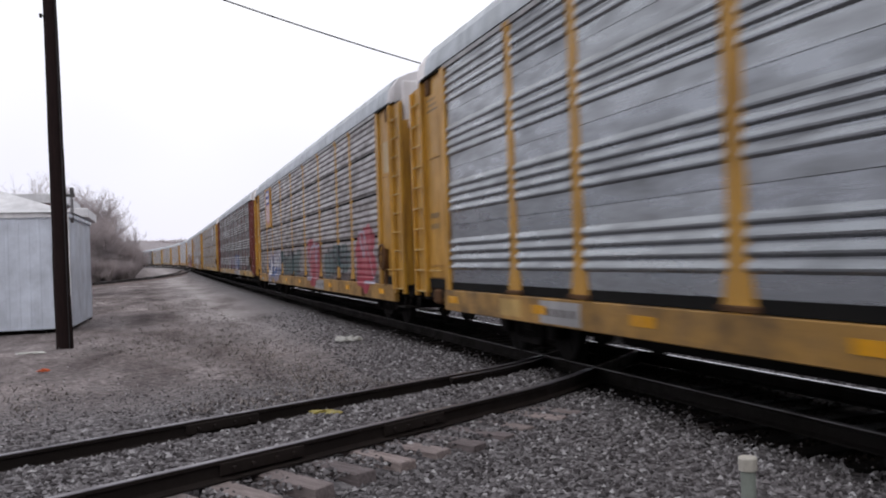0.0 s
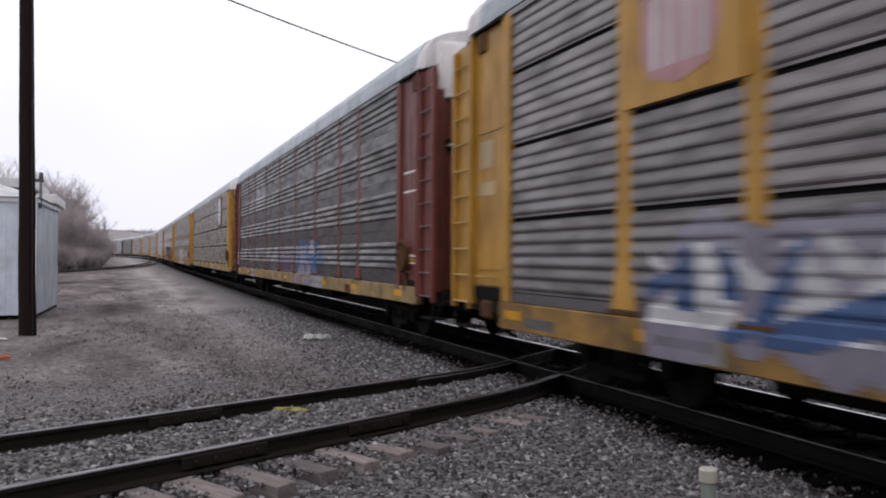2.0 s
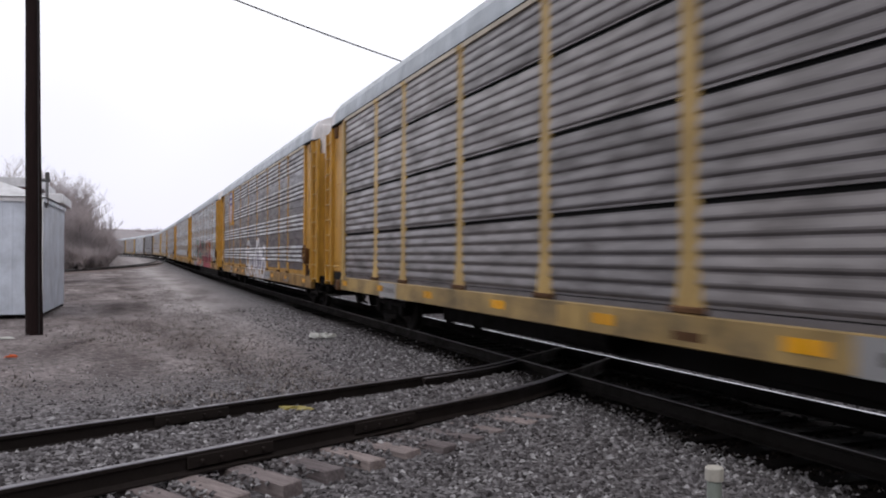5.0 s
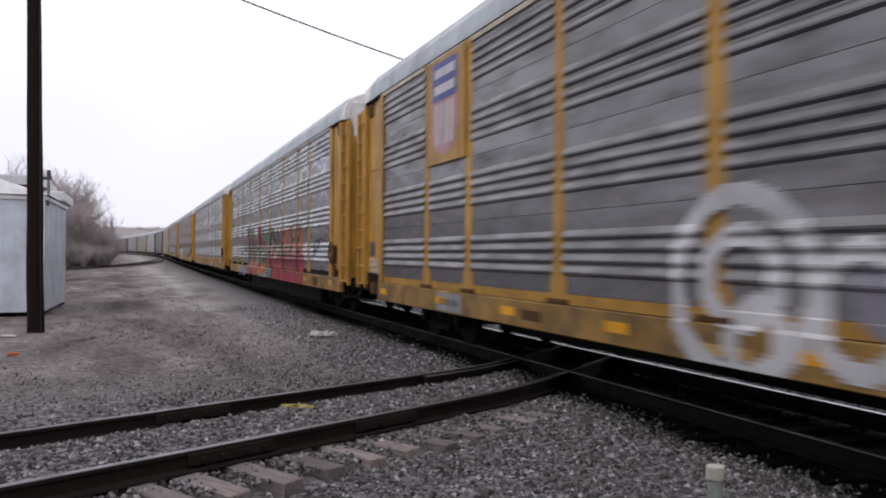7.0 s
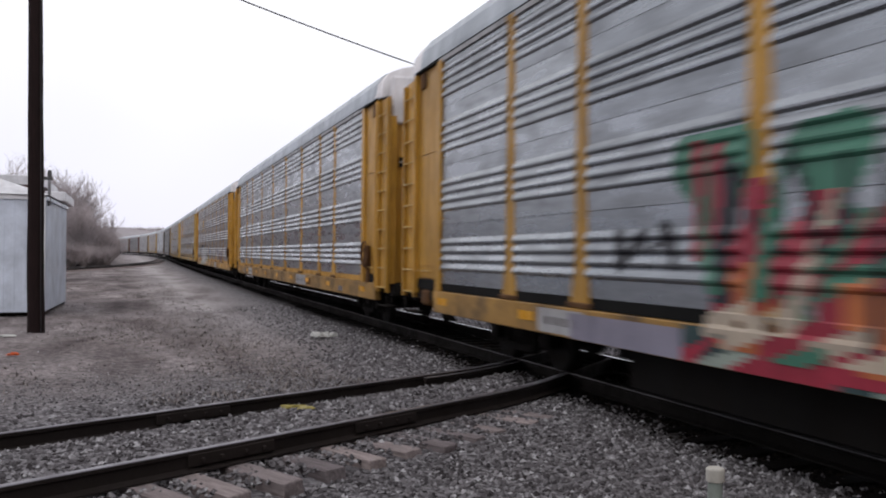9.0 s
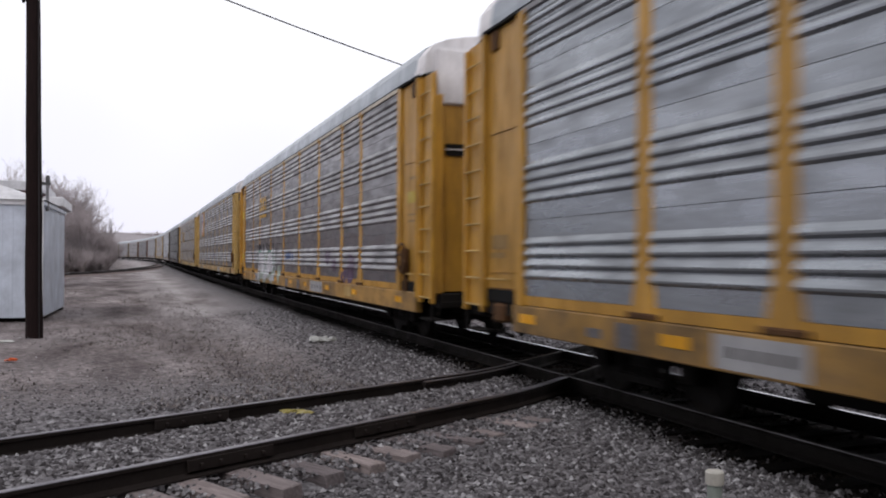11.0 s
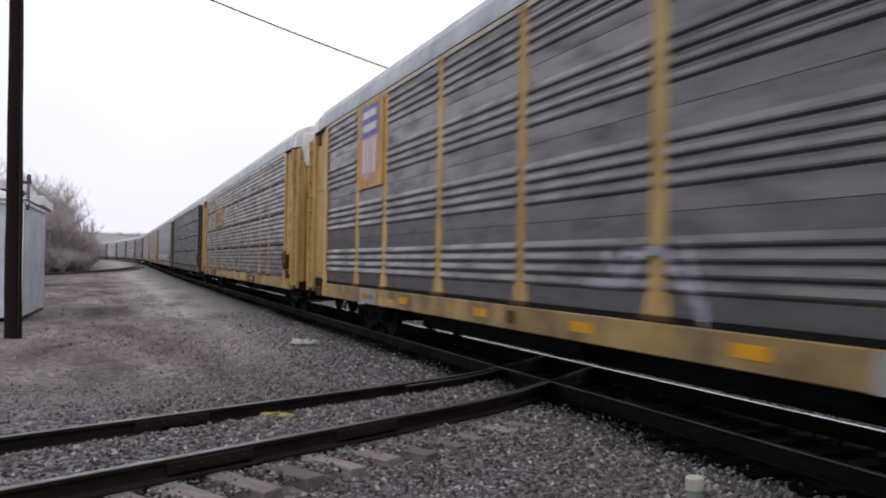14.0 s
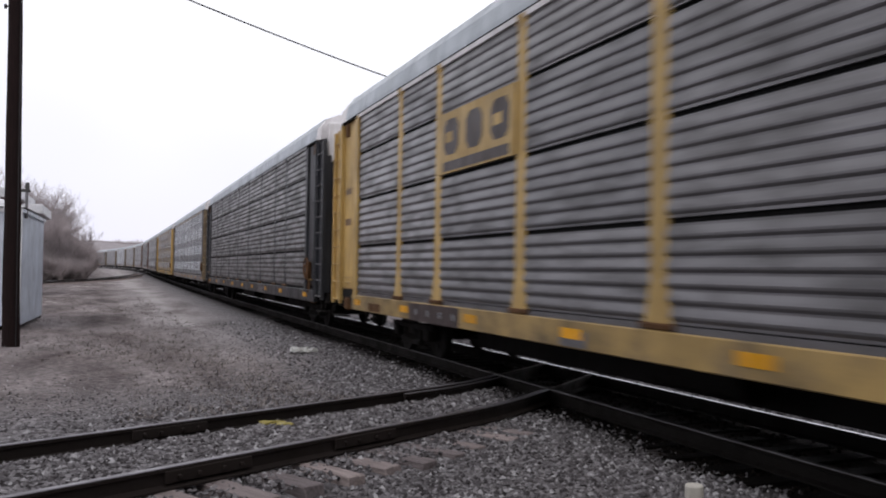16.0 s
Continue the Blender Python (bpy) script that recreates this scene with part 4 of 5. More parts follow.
def sill_marks(car, j, sill, lift):
    """Reflectors, data boards and bare patches along the side sill."""
    rnd = random.Random(70 + j)
    for o in (2.75, 5.9, 8.7, 11.6, 14.4, 17.2, 20.0, 22.8, 26.2):
        r = link_mesh("reflector", cached("reflector", lambda: mesh_of("reflector", boxes((-1.548, -1.542, -0.22, 0.22, 0.76, 0.88)), "reflector")), car)
        r.location.y = END_Y - o - (rnd.uniform(-0.25, 0.25) if 3 < o < 26 else 0)
        r.location.z = lift
    for o, w in ((7.4 if j == 9 else 6.6, 2.2 if j == 9 else 1.1), (18.9, 1.6)):
        m = {9: "emblem_dark", 10: "panel_dark"}.get(j, "post_grey")
        d = link_mesh("data_board", cached(("board", w, m), lambda: mesh_of("data_board", boxes((-1.546, -1.541, -w / 2, w / 2, 0.65, 0.95)), m)), car, "dark data board" if m != "post_grey" else "grey data board with dark lettering")
        o2 = o + rnd.uniform(-0.5, 0.5)
        d.location.y = END_Y - o2
        d.location.z = lift
        for k in range(4):
            q = link_mesh("lettering_bar", cached(("lettering", m), lambda: mesh_of("lettering_bar", boxes((-1.549, -1.5465, -0.045, 0.045, 0.75, 0.85)), "emblem_dark" if m == "post_grey" else "panel_bright")), d)
            q.location.y = -w / 2 + 0.2 + k * (w - 0.35) / 3.4
    for _ in range(4):
        w = rnd.uniform(0.25, 0.9)
        q = link_mesh("worn_patch", mesh_of("worn_patch", boxes((-1.5445, -1.541, -w / 2, w / 2, 0.64 + rnd.uniform(0, 0.1), 0.8 + rnd.uniform(0, 0.14))), rnd.choice(["pale_yellow", "rust", "panel_grey"]) if sill != "black_paint" else "panel_dark"), car)
        q.location.y = END_Y - rnd.uniform(3, 26)
        q.location.z = lift


def add_graffiti(car, j, kind):
    def S(mat, o0, o1, z0, z1, mask, layer):
        spray(car, kind, mat, o0, o1, z0, z1, mask, layer)
    if j == 1:
        S("spray_crimson", 23.9, 26.1, 0.63, 2.6, blob_mask(1, 23.9, 26.1, 0.7, 2.5, 9, 0.35, 0.55), 1)
        S("spray_lilac", 23.9, 26.1, 0.9, 2.4, stroke_mask(2, 23.9, 26.0, 0.95, 2.3, 2, 0.05, 3), 2)
        S("spray_crimson", 16.7, 19.3, 0.63, 2.4, blob_mask(3, 16.7, 19.3, 0.7, 2.3, 12, 0.28, 0.48), 1)
        S("spray_lilac", 16.7, 19.3, 0.8, 2.2, stroke_mask(4, 16.8, 19.2, 0.9, 2.1, 3, 0.05, 4), 2)
        S("spray_teal", 10.2, 15.4, 0.97, 2.05, blob_mask(5, 10.2, 15.4, 1.0, 2.05, 16, 0.22, 0.4), 1)
        S("spray_teal", 19.6, 23.4, 0.97, 2.05, blob_mask(6, 19.6, 23.4, 1.0, 2.05, 12, 0.22, 0.4), 1)
        S("spray_black", 10.4, 15.2, 1.1, 1.95, stroke_mask(7, 10.5, 15.1, 1.1, 1.9, 5, 0.06, 3), 2)
        S("spray_black", 19.8, 23.2, 1.1, 1.95, stroke_mask(9, 19.9, 23.1, 1.1, 1.9, 4, 0.06, 3), 2)
        S("spray_lilac", 6.0, 10.4, 0.63, 2.1, blob_mask(10, 6.0, 10.4, 0.63, 2.05, 20, 0.3, 0.5), 1)
        S("spray_white", 6.1, 10.3, 0.9, 2.05, shard_mask(14, 6.2, 10.2, 0.95, 2.0, 11, 0.12, 0.25), 2)
        S("spray_blue", 6.0, 10.3, 0.85, 2.0, shard_mask(8, 6.1, 10.2, 0.9, 1.9, 9, 0.08, 0.2), 3)
    elif j == 2:
        S("spray_lilac", 16.3, 19.5, 0.75, 2.1, blob_mask(11, 16.3, 19.5, 0.75, 2.1, 12, 0.28, 0.45), 1)
        S("spray_blue", 16.3, 20.2, 0.95, 2.1, stroke_mask(12, 16.4, 19.4, 1.0, 2.05, 4, 0.11, 5), 2)
        S("spray_blue", 19.6, 20.2, 1.2, 1.8, blob_mask(17, 19.6, 20.2, 1.2, 1.75, 4, 0.12, 0.2), 1)
        S("spray_purple", 13.4, 15.7, 1.1, 1.9, blob_mask(13, 13.4, 15.7, 1.1, 1.85, 8, 0.22, 0.35), 1)
        S("spray_lilac", 12.3, 12.9, 0.75, 2.1, stroke_mask(16, 12.3, 12.9, 0.7, 2.0, 1, 0.10, 3), 1)
        S("panel_grey", 7.7, 10.3, 3.4, 4.6, blob_mask(18, 7.7, 10.3, 3.5, 4.5, 10, 0.25, 0.4), 1)
    elif j == 4:
        S("spray_lilac", 12.8, 19.2, 0.97, 2.0, blob_mask(22, 14.8, 19.1, 0.9, 1.7, 14, 0.2, 0.34), 1)
        S("spray_white", 12.8, 19.2, 0.63, 2.3, ring_mask((13.7, 1.35, 0.85, 0.78, 0.10), (13.75, 1.4, 0.42, 0.38, 0.09), (13.95, 0.85, 0.3, 0.35, 0.08), (15.0, 1.2, 0.4, 0.45, 0.08),
                                                              (16.75, 1.5, 0.40, 0.75, 0.09), (16.0, 1.2, 0.35, 0.5, 0.08), (17.4, 1.15, 0.3, 0.55, 0.08), (18.2, 1.05, 0.5, 0.36, 0.09), (18.3, 1.65, 0.45, 0.28, 0.07)), 2)
    elif j == 5:
        S("spray_green", 9.4, 17.4, 0.63, 3.0, blob_mask(31, 9.4, 17.0, 0.65, 2.75, 30, 0.28, 0.5), 1)
        S("spray_lilac", 7.4, 12.0, 0.63, 0.96, blob_mask(41, 7.4, 12.0, 0.62, 0.97, 14, 0.2, 0.3), 1)
        S("spray_crimson", 16.6, 23.2, 0.63, 0.97, blob_mask(32, 16.6, 23.2, 0.55, 1.05, 22, 0.2, 0.34), 2)
        S("spray_crimson", 15.6, 23.0, 1.0, 1.6, shard_mask(46, 15.6, 23.0, 1.0, 1.6, 24, 0.2, 0.4), 4)
        S("spray_mint", 9.4, 16.8, 0.63, 0.97, shard_mask(47, 9.4, 16.8, 0.6, 1.0, 18, 0.12, 0.3), 2)
        S("spray_teal", 9.6, 17.0, 0.63, 0.97, shard_mask(48, 9.6, 17.0, 0.6, 1.0, 12, 0.1, 0.25), 3)
        S("spray_crimson", 9.6, 15.0, 0.63, 0.97, shard_mask(49, 9.6, 15.0, 0.6, 1.0, 8, 0.1, 0.2), 4)
        S("spray_orange", 15.8, 22.7, 0.95, 2.7, shard_mask(33, 15.8, 22.7, 1.2, 2.65, 24, 0.2, 0.42), 3)
        S("spray_crimson", 9.6, 15.6, 0.7, 2.8, shard_mask(34, 9.7, 15.4, 0.8, 2.75, 22, 0.16, 0.34), 3)
        S("spray_orange", 9.7, 15.3, 0.7, 2.6, shard_mask(45, 9.8, 15.2, 0.75, 1.6, 9, 0.12, 0.24), 4)
        S("spray_cream", 9.7, 15.2, 0.8, 2.5, shard_mask(35, 9.9, 15.2, 0.8, 2.3, 13, 0.07, 0.15), 4)
        S("spray_crimson", 15.9, 22.5, 1.0, 2.5, shard_mask(36, 15.9, 22.5, 1.0, 1.8, 20, 0.1, 0.26), 4)
        S("spray_teal", 15.9, 22.5, 1.0, 2.5, shard_mask(44, 15.9, 22.5, 1.5, 2.7, 16, 0.08, 0.2), 4)
        S("spray_black", 9.7, 15.2, 0.7, 2.5, shard_mask(37, 9.8, 15.2, 0.75, 2.6, 16, 0.05, 0.12), 5)
        S("spray_black", 16.0, 22.4, 0.7, 2.3, shard_mask(38, 16.0, 22.4, 0.7, 2.2, 16, 0.05, 0.12), 5)
        S("spray_cream", 16.0, 22.4, 1.2, 2.3, shard_mask(39, 16.1, 22.3, 1.25, 2.3, 12, 0.04, 0.1), 6)
        S("spray_green", 9.7, 15.2, 0.7, 2.6, shard_mask(43, 9.8, 15.2, 0.75, 2.5, 10, 0.06, 0.12), 6)
        S("spray_black", 24.3, 25.5, 1.4, 2.1, stroke_mask(40, 24.3, 25.5, 1.5, 2.0, 2, 0.07, 3), 1)
        S("spray_black", 8.4, 9.5, 1.35, 2.0, stroke_mask(42, 8.4, 9.5, 1.45, 1.9, 2, 0.07, 3), 1)
    elif j == 7:
        S("spray_mint", 7.4, 11.8, 0.63, 2.05, blob_mask(51, 7.4, 11.8, 0.65, 2.0, 16, 0.25, 0.42), 1)
        S("spray_white", 7.4, 11.8, 0.63, 2.1, shard_mask(52, 7.5, 11.7, 0.75, 2.08, 13, 0.16, 0.3), 2)
        S("spray_black", 7.4, 11.8, 1.8, 2.2, blob_mask(58, 7.5, 11.7, 1.9, 2.2, 8, 0.08, 0.14), 3)
        S("spray_white", 7.4, 11.8, 0.95, 2.05, blob_mask(57, 7.5, 11.7, 1.0, 2.0, 16, 0.15, 0.3), 2)
        S("spray_mint", 12.1, 12.9, 0.63, 1.6, blob_mask(53, 12.1, 12.9, 0.65, 1.55, 5, 0.16, 0.26), 1)
        S("spray_green", 7.5, 11.7, 0.8, 2.0, stroke_mask(54, 7.6, 11.6, 0.8, 1.9, 5, 0.04, 2), 3)
        S("spray_purple", 20.0, 23.8, 1.0, 1.9, blob_mask(55, 20.0, 23.8, 1.0, 1.8, 5, 0.15, 0.28), 1)
        S("spray_blue", 13.6, 15.4, 1.5, 1.95, blob_mask(56, 13.6, 15.4, 1.5, 1.9, 5, 0.1, 0.16), 1)
    elif j == 8:
        S("spray_lilac", 15.0, 17.0, 0.9, 1.9, stroke_mask(61, 15.0, 17.0, 1.0, 1.8, 3, 0.05, 3), 1)


# slack in the couplers
LAG = {0: 0.4, 1: 0.06, 2: -0.16, 4: -0.05, 5: -0.3, 6: -0.35, 8: 0.06, 9: 0.33, 10: 0.28}
# the template above is 3.0 m wide; the cars are 3.27 m over the sides and a little lower
WIDE, LOW, PIVOT = 1.09, 0.972, 1.592
SIZED = set()


def true_size(ob):
    """Bring a body part from the template to the car's own width and height."""
    if ob.data.name not in SIZED:
        SIZED.add(ob.data.name)
        for v in ob.data.vertices:
            v.co = (v.co.x * WIDE, v.co.y, PIVOT + (v.co.z - PIVOT) * LOW)
    ob.location.z *= LOW
    for c in ob.children:
        true_size(c)


def build_car(j):
    spec = dict(SHEET, number=j, **CARS[j])
    car = thing("autorack_car", LOOKS.get(j, "grey autorack freight car with coloured posts, part of a long train"), "freight car", "cars of the train")
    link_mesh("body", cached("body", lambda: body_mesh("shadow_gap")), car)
    link_mesh("underframe", cached("underframe", frame_mesh), car)
    link_mesh("roof", cached("roof", lambda: roof_mesh(-END_Y + 1.5, END_Y - 1.5, "roof")), car)
    link_mesh("side_wall", cached(("far", spec["panel"]), lambda: mesh_of("side_wall", boxes((HALF - 0.02, HALF + 0.02, -11.8, 11.8, 1.0, 4.95)), spec["panel"])), car)
    # the newer cars have a higher, slimmer sill
    lift = 0.09 if j in (2, 3) or j >= 8 else 0.0
    low, top = (0.74, 1.055) if lift else (0.62, 0.985)
    link_mesh("side_sill", cached(("sill", spec["sill"], lift), lambda: mesh_of("side_sill", boxes((-1.541, -1.42, -END_Y + 1.4, END_Y - 2.3, low, top), bevel=0.012), spec["sill"])), car)
    link_mesh("side_sill", cached(("sill2", spec["sill"], lift), lambda: mesh_of("side_sill", boxes((1.42, 1.541, -END_Y + 1.4, END_Y - 2.3, low, top), bevel=0.012), spec["sill"])), car)
    # where strip is shadow_gap, this rail is coloured as the shaded gap over the sill
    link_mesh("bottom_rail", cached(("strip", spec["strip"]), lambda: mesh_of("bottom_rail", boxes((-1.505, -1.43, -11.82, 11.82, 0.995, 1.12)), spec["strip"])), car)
    # thin near-black bar drawn as the shadow line below the roof
    link_mesh("gutter", cached("gutter", lambda: mesh_of("gutter", boxes((-1.535, -1.46, -12.3, 12.3, 4.985, 5.0)), "shadow_gap")), car)
    fascia = {9: "white_paint", 2: "panel_dark", 10: "panel_dark"}.get(j, "post_grey" if j in (0, 1, 5, 6) else "worn_white")
    link_mesh("fascia", cached(("fascia", fascia), lambda: mesh_of("fascia", boxes((-1.532, -1.46, -11.9, 11.9, 4.90, 4.983), bevel=0.006), fascia)), car, "pale strip under the roof edge")
    edges = (PANEL_ENDS[0],) + POSTS + (PANEL_ENDS[1],)
    for a, b in zip(edges, edges[1:]):
        for row in range(4):
            lo, hi = a + (0.12 if a in POSTS else 0.01), b - (0.12 if b in POSTS else 0.01)
            p = link_mesh("panel", panel_mesh(spec["kind"], row, hi - lo, spec["panel"]), car)
            p.location.y = END_Y - (lo + hi) / 2
    for o in POSTS:
        p = link_mesh("post", post_mesh(spec["post"]), car)
        p.location.y = END_Y - o
        f = link_mesh("post_foot", cached("foot", lambda: mesh_of("post_foot", boxes((-1.547, -1.49, -0.25, 0.25, 0.99, 1.06), bevel=0.015), "rust")), car)
        f.location.y = END_Y - o
        f.location.z = lift * 0.8
    if j == 5:
        link_mesh("deep_sill", mesh_of("deep_sill", boxes((-1.15, -0.7, END_Y - 23.0, END_Y - 7.6, 0.10, 0.7), bevel=0.03), "under"), car, "deep sooty beam under the floor")
    for s in (1, -1):
        car_end(car, spec, s)
    if j == 1:
        link_mesh("door_patch", mesh_of("door_patch", boxes((-1.2, -0.58, -END_Y + 0.765, -END_Y + 0.775, 1.1, 2.35)), "shed"), car, "pale aqua painted patch")
    if "emblem" in spec:
        add_emblem(car, spec["emblem"])
    sill_marks(car, j, spec["sill"], lift)
    add_graffiti(car, j, spec["kind"])
    running_gear = ("underframe", "coupler")
    for ob in [c for c in car.children if c.name.split(".")[0] not in running_gear]:
        true_size(ob)
    for ty in (-10.0, 10.0):
        tk = link_mesh("truck", cached("truck", truck_mesh), car, "sooty truck with wheels")
        tk.location.y = ty
        for wy in (-0.86, 0.86):
            w = link_mesh("wheelset", cached("wheelset", wheelset_mesh), tk)
            w.location = (0, wy, 0.42)
            if j <= 11:
                WHEELS.append((w, wy))
    TRAIN.append((car, PITCH_L * j + 1.36 + LAG.get(j, 0.0)))


for j in range(len(CARS)):
    build_car(j)


# ---- yard: pole, cable, shed, pipe, litter ----
PX, PY = -2.24, 22.1


def build_pole():
    z0 = ground_z(PX, PY)
    bm = bmesh.new()
    rnd = random.Random(2)
    zs = np.linspace(-0.4, 11.6, 16)
    tube(bm, [(PX - 0.012 * z + rnd.uniform(-0.008, 0.008), PY, z0 + z) for z in zs], [0.195 - 0.005 * z for z in zs], 18)
    pole = thing("utility_pole", "dark creosoted wooden utility pole standing by the shed", "utility pole")
    part("shaft", bm, "pole", pole)
    part("ground_wire", tube(bmesh.new(), [(PX + 0.13 - 0.012 * z, PY - 0.17 + 0.004 * z, z0 + z) for z in (0, 3, 6, 9, 11)], 0.012, 6), "cable", pole)
    bm = bmesh.new()
    for z in (8.05,):
        tube(bm, [(PX - 0.3, PY - 0.1, z0 + z), (PX - 0.05, PY - 0.1, z0 + z)], 0.02, 6)
        box(bm, PX - 0.33, PX - 0.27, PY - 0.14, PY - 0.06, z0 + z - 0.05, z0 + z + 0.05, 0.01)
    part("bracket", bm, "under", pole)


build_pole()


def build_cable():
    a, b = Vector((PX, PY, 9.86)), Vector((42.0, 42.2, 9.2))
    pts = []
    for k in range(41):
        u = k / 40
        p = a.lerp(b, u)
        p.z -= 4 * 1.75 * u * (1 - u)
        pts.append(tuple(p))
    ob = link_mesh("overhead_cable", mesh_of("overhead_cable", tube(bmesh.new(), pts, 0.022, 6), "cable"))
    tagged(ob, "dark overhead cable hung from the wooden pole across the track", "cable")
    z = ground_z(42, 42.2)
    far = thing("utility_pole", "wooden utility pole beyond the train", "utility pole")
    part("shaft", tube(bmesh.new(), [(42, 42.2, z - 0.3), (42, 42.2, 9.4)], [0.18, 0.13], 12), "pole", far)


build_cable()


def build_shed():
    # near corner, and the two ways along its walls
    c, u, v = Vector((-2.60, 27.6, 0)), Vector((-1, 0.03, 0)).normalized(), Vector((0.03, 1, 0)).normalized()
    z0, z1 = ground_z(c.x, c.y) + 0.12, 3.42
    W, Dp = 9.0, 5.9
    shed = thing("metal_shed", "pale blue ribbed metal shed with a white hipped roof", "shed")

    def ribbed(origin, along, out, length, name):
        bm = bmesh.new()
        pts, x = [], 0.0
        while x < length:
            pts += [(x, 0.0), (x + 0.20, 0.0), (x + 0.215, 0.008), (x + 0.26, 0.008)]
            x += 0.29
        pts = [(min(a, length), d) for a, d in pts] + [(length, 0.0)]
        lo = [bm.verts.new(origin + along * a + out * d + Vector((0, 0, z0))) for a, d in pts]
        hi = [bm.verts.new(origin + along * a + out * d + Vector((0, 0, z1))) for a, d in pts]
        for k in range(len(pts) - 1):
            if (lo[k].co - lo[k + 1].co).length > 1e-5:
                bm.faces.new((lo[k], lo[k + 1], hi[k + 1], hi[k]))
        bmesh.ops.recalc_face_normals(bm, faces=bm.faces)
        return part(name, bm, "shed", shed)
    out_f = -v
    out_s = -u
    ribbed(c, u, out_f, W, "wall")
    ribbed(c, v, out_s, Dp, "wall")
    ribbed(c + v * Dp, u, v, W, "wall")
    ribbed(c + u * W, v, u, Dp, "wall")

    def slab(p, d, w, t, za, zb, name, mat):
        bm = bmesh.new()
        n = Vector((-d.y, d.x, 0))
        base = [p + n * -t, p + d * w + n * -t, p + d * w + n * t, p + n * t]
        lo = [bm.verts.new(q + Vector((0, 0, za))) for q in base]
        hi = [bm.verts.new(q + Vector((0, 0, zb))) for q in base]
        bm.faces.new(lo)
        bm.faces.new(hi)
        for k in range(4):
            bm.faces.new((lo[k], lo[(k + 1) % 4], hi[(k + 1) % 4], hi[k]))
        bmesh.ops.recalc_face_normals(bm, faces=bm.faces)
        return part(name, bm, mat, shed)
    slab(c - u * 0.03, u, W, 0.05, z1 - 0.05, z1 + 0.10, "eave_trim", "shed_white")
    slab(c + out_s * 0.02 - v * 0.05, v, Dp, 0.05, z1 - 0.05, z1 + 0.06, "eave_trim", "shed")
    slab(c + out_s * 0.03 + out_f * 0.03, Vector((0, 0, 0)) + u, 0.12, 0.03, z0, z1 - 0.05, "corner_trim", "shed_white")
    # hipped roof
    bm = bmesh.new()
    e = 0.12
    q = [c + out_f * e + out_s * e, c + u * W + out_f * e + u * e, c + u * W + v * Dp + v * e + u * e, c + v * Dp + v * e + out_s * e]
    lo = [bm.verts.new(p + Vector((0, 0, z1 + 0.1))) for p in q]
    r1 = bm.verts.new(c + u * 3.4 + v * Dp / 2 + Vector((0, 0, z1 + 1.35)))
    r2 = bm.verts.new(c + u * (W - 3.4) + v * Dp / 2 + Vector((0, 0, z1 + 1.35)))
    for f in ((lo[0], lo[1], r2, r1), (lo[1], lo[2], r2), (lo[2], lo[3], r1, r2), (lo[3], lo[0], r1), tuple(lo[::-1])):
        bm.faces.new(f)
    bmesh.ops.recalc_face_normals(bm, faces=bm.faces)
    part("roof", bm, "shed_white", shed, "white sheet roof")
    # skids under the floor
    for k in (0.2, 1.0):
        slab(c + v * (Dp * k - 0.3 if k == 1.0 else 0.3), u, W, 0.12, z0 - 0.14, z0, "skid", "tie_oily")
    # vent and meter at the eave
    vp = c + out_s * 0.05 + v * 0.6
    part("vent_pipe", tube(bmesh.new(), [(vp.x, vp.y, z1 - 0.2), (vp.x, vp.y, z1 + 0.62)], 0.045, 8), "panel_grey", shed)
    part("vent_cap", boxes((vp.x - 0.16, vp.x + 0.10, vp.y - 0.06, vp.y + 0.06, z1 + 0.60, z1 + 0.70), (vp.x - 0.05, vp.x + 0.07, vp.y - 0.05, vp.y + 0.05, z1 + 0.70, z1 + 0.9), bevel=0.02), "panel_dark", shed)


build_shed()


def build_back_building():
    z0 = ground_z(-9, 58)
    b = thing("red_building", "low dull red building with a white flat roof behind the shed", "building")
    part("wall", boxes((-16.0, -5.8, 57, 66, z0 - 0.2, 5.9)), "red_wall", b)
    part("roof", boxes((-16.3, -5.4, 56.6, 66.4, 5.9, 6.5), bevel=0.05), "shed_white", b)
    part("annexe", boxes((-5.78, -4.6, 57.4, 64, z0 - 0.2, 5.0)), "red_wall", b)
    part("annexe_roof", boxes((-5.39, -4.2, 57.0, 64.4, 5.0, 5.6), bevel=0.05), "shed_white", b)


build_back_building()


def build_pipe():
    # a capped standpipe in the gravel
    x, y = 3.16, 3.98
    z = ground_z(x, y)
    p = thing("standpipe", "grey-green standpipe with a dirty white cap in the gravel", "pipe")
    part("pipe", tube(bmesh.new(), [(x, y, z - 0.1), (x, y, 0.53)], 0.042, 20), "pvc_grey", p)
    bm = bmesh.new()
    tube(bm, [(x, y, 0.50), (x, y, 0.505), (x, y, 0.572), (x, y, 0.58)], [0.046, 0.053, 0.053, 0.046], 20)
    part("cap", bm, "pvc", p, "dirty white cap")


build_pipe()


def litter(name, x, y, size, mat, label, category, seed, n=3):
    bm = bmesh.new()
    rnd = random.Random(seed)
    for k in range(n):
        big = (0.3, 0.8) if n < 6 else (0.15, 0.42)
        lump(bm, (rnd.uniform(-1, 1) * size[0], rnd.uniform(-1, 1) * size[1], size[2] * 0.4), tuple(v * rnd.uniform(*big) for v in (size if n < 6 else (0.22, 0.2, 0.22))), seed + k)
    ob = link_mesh(name, mesh_of(name, bm, mat))
    ob.location = (x, y, ground_z(x, y))
    tagged(ob, label, category)


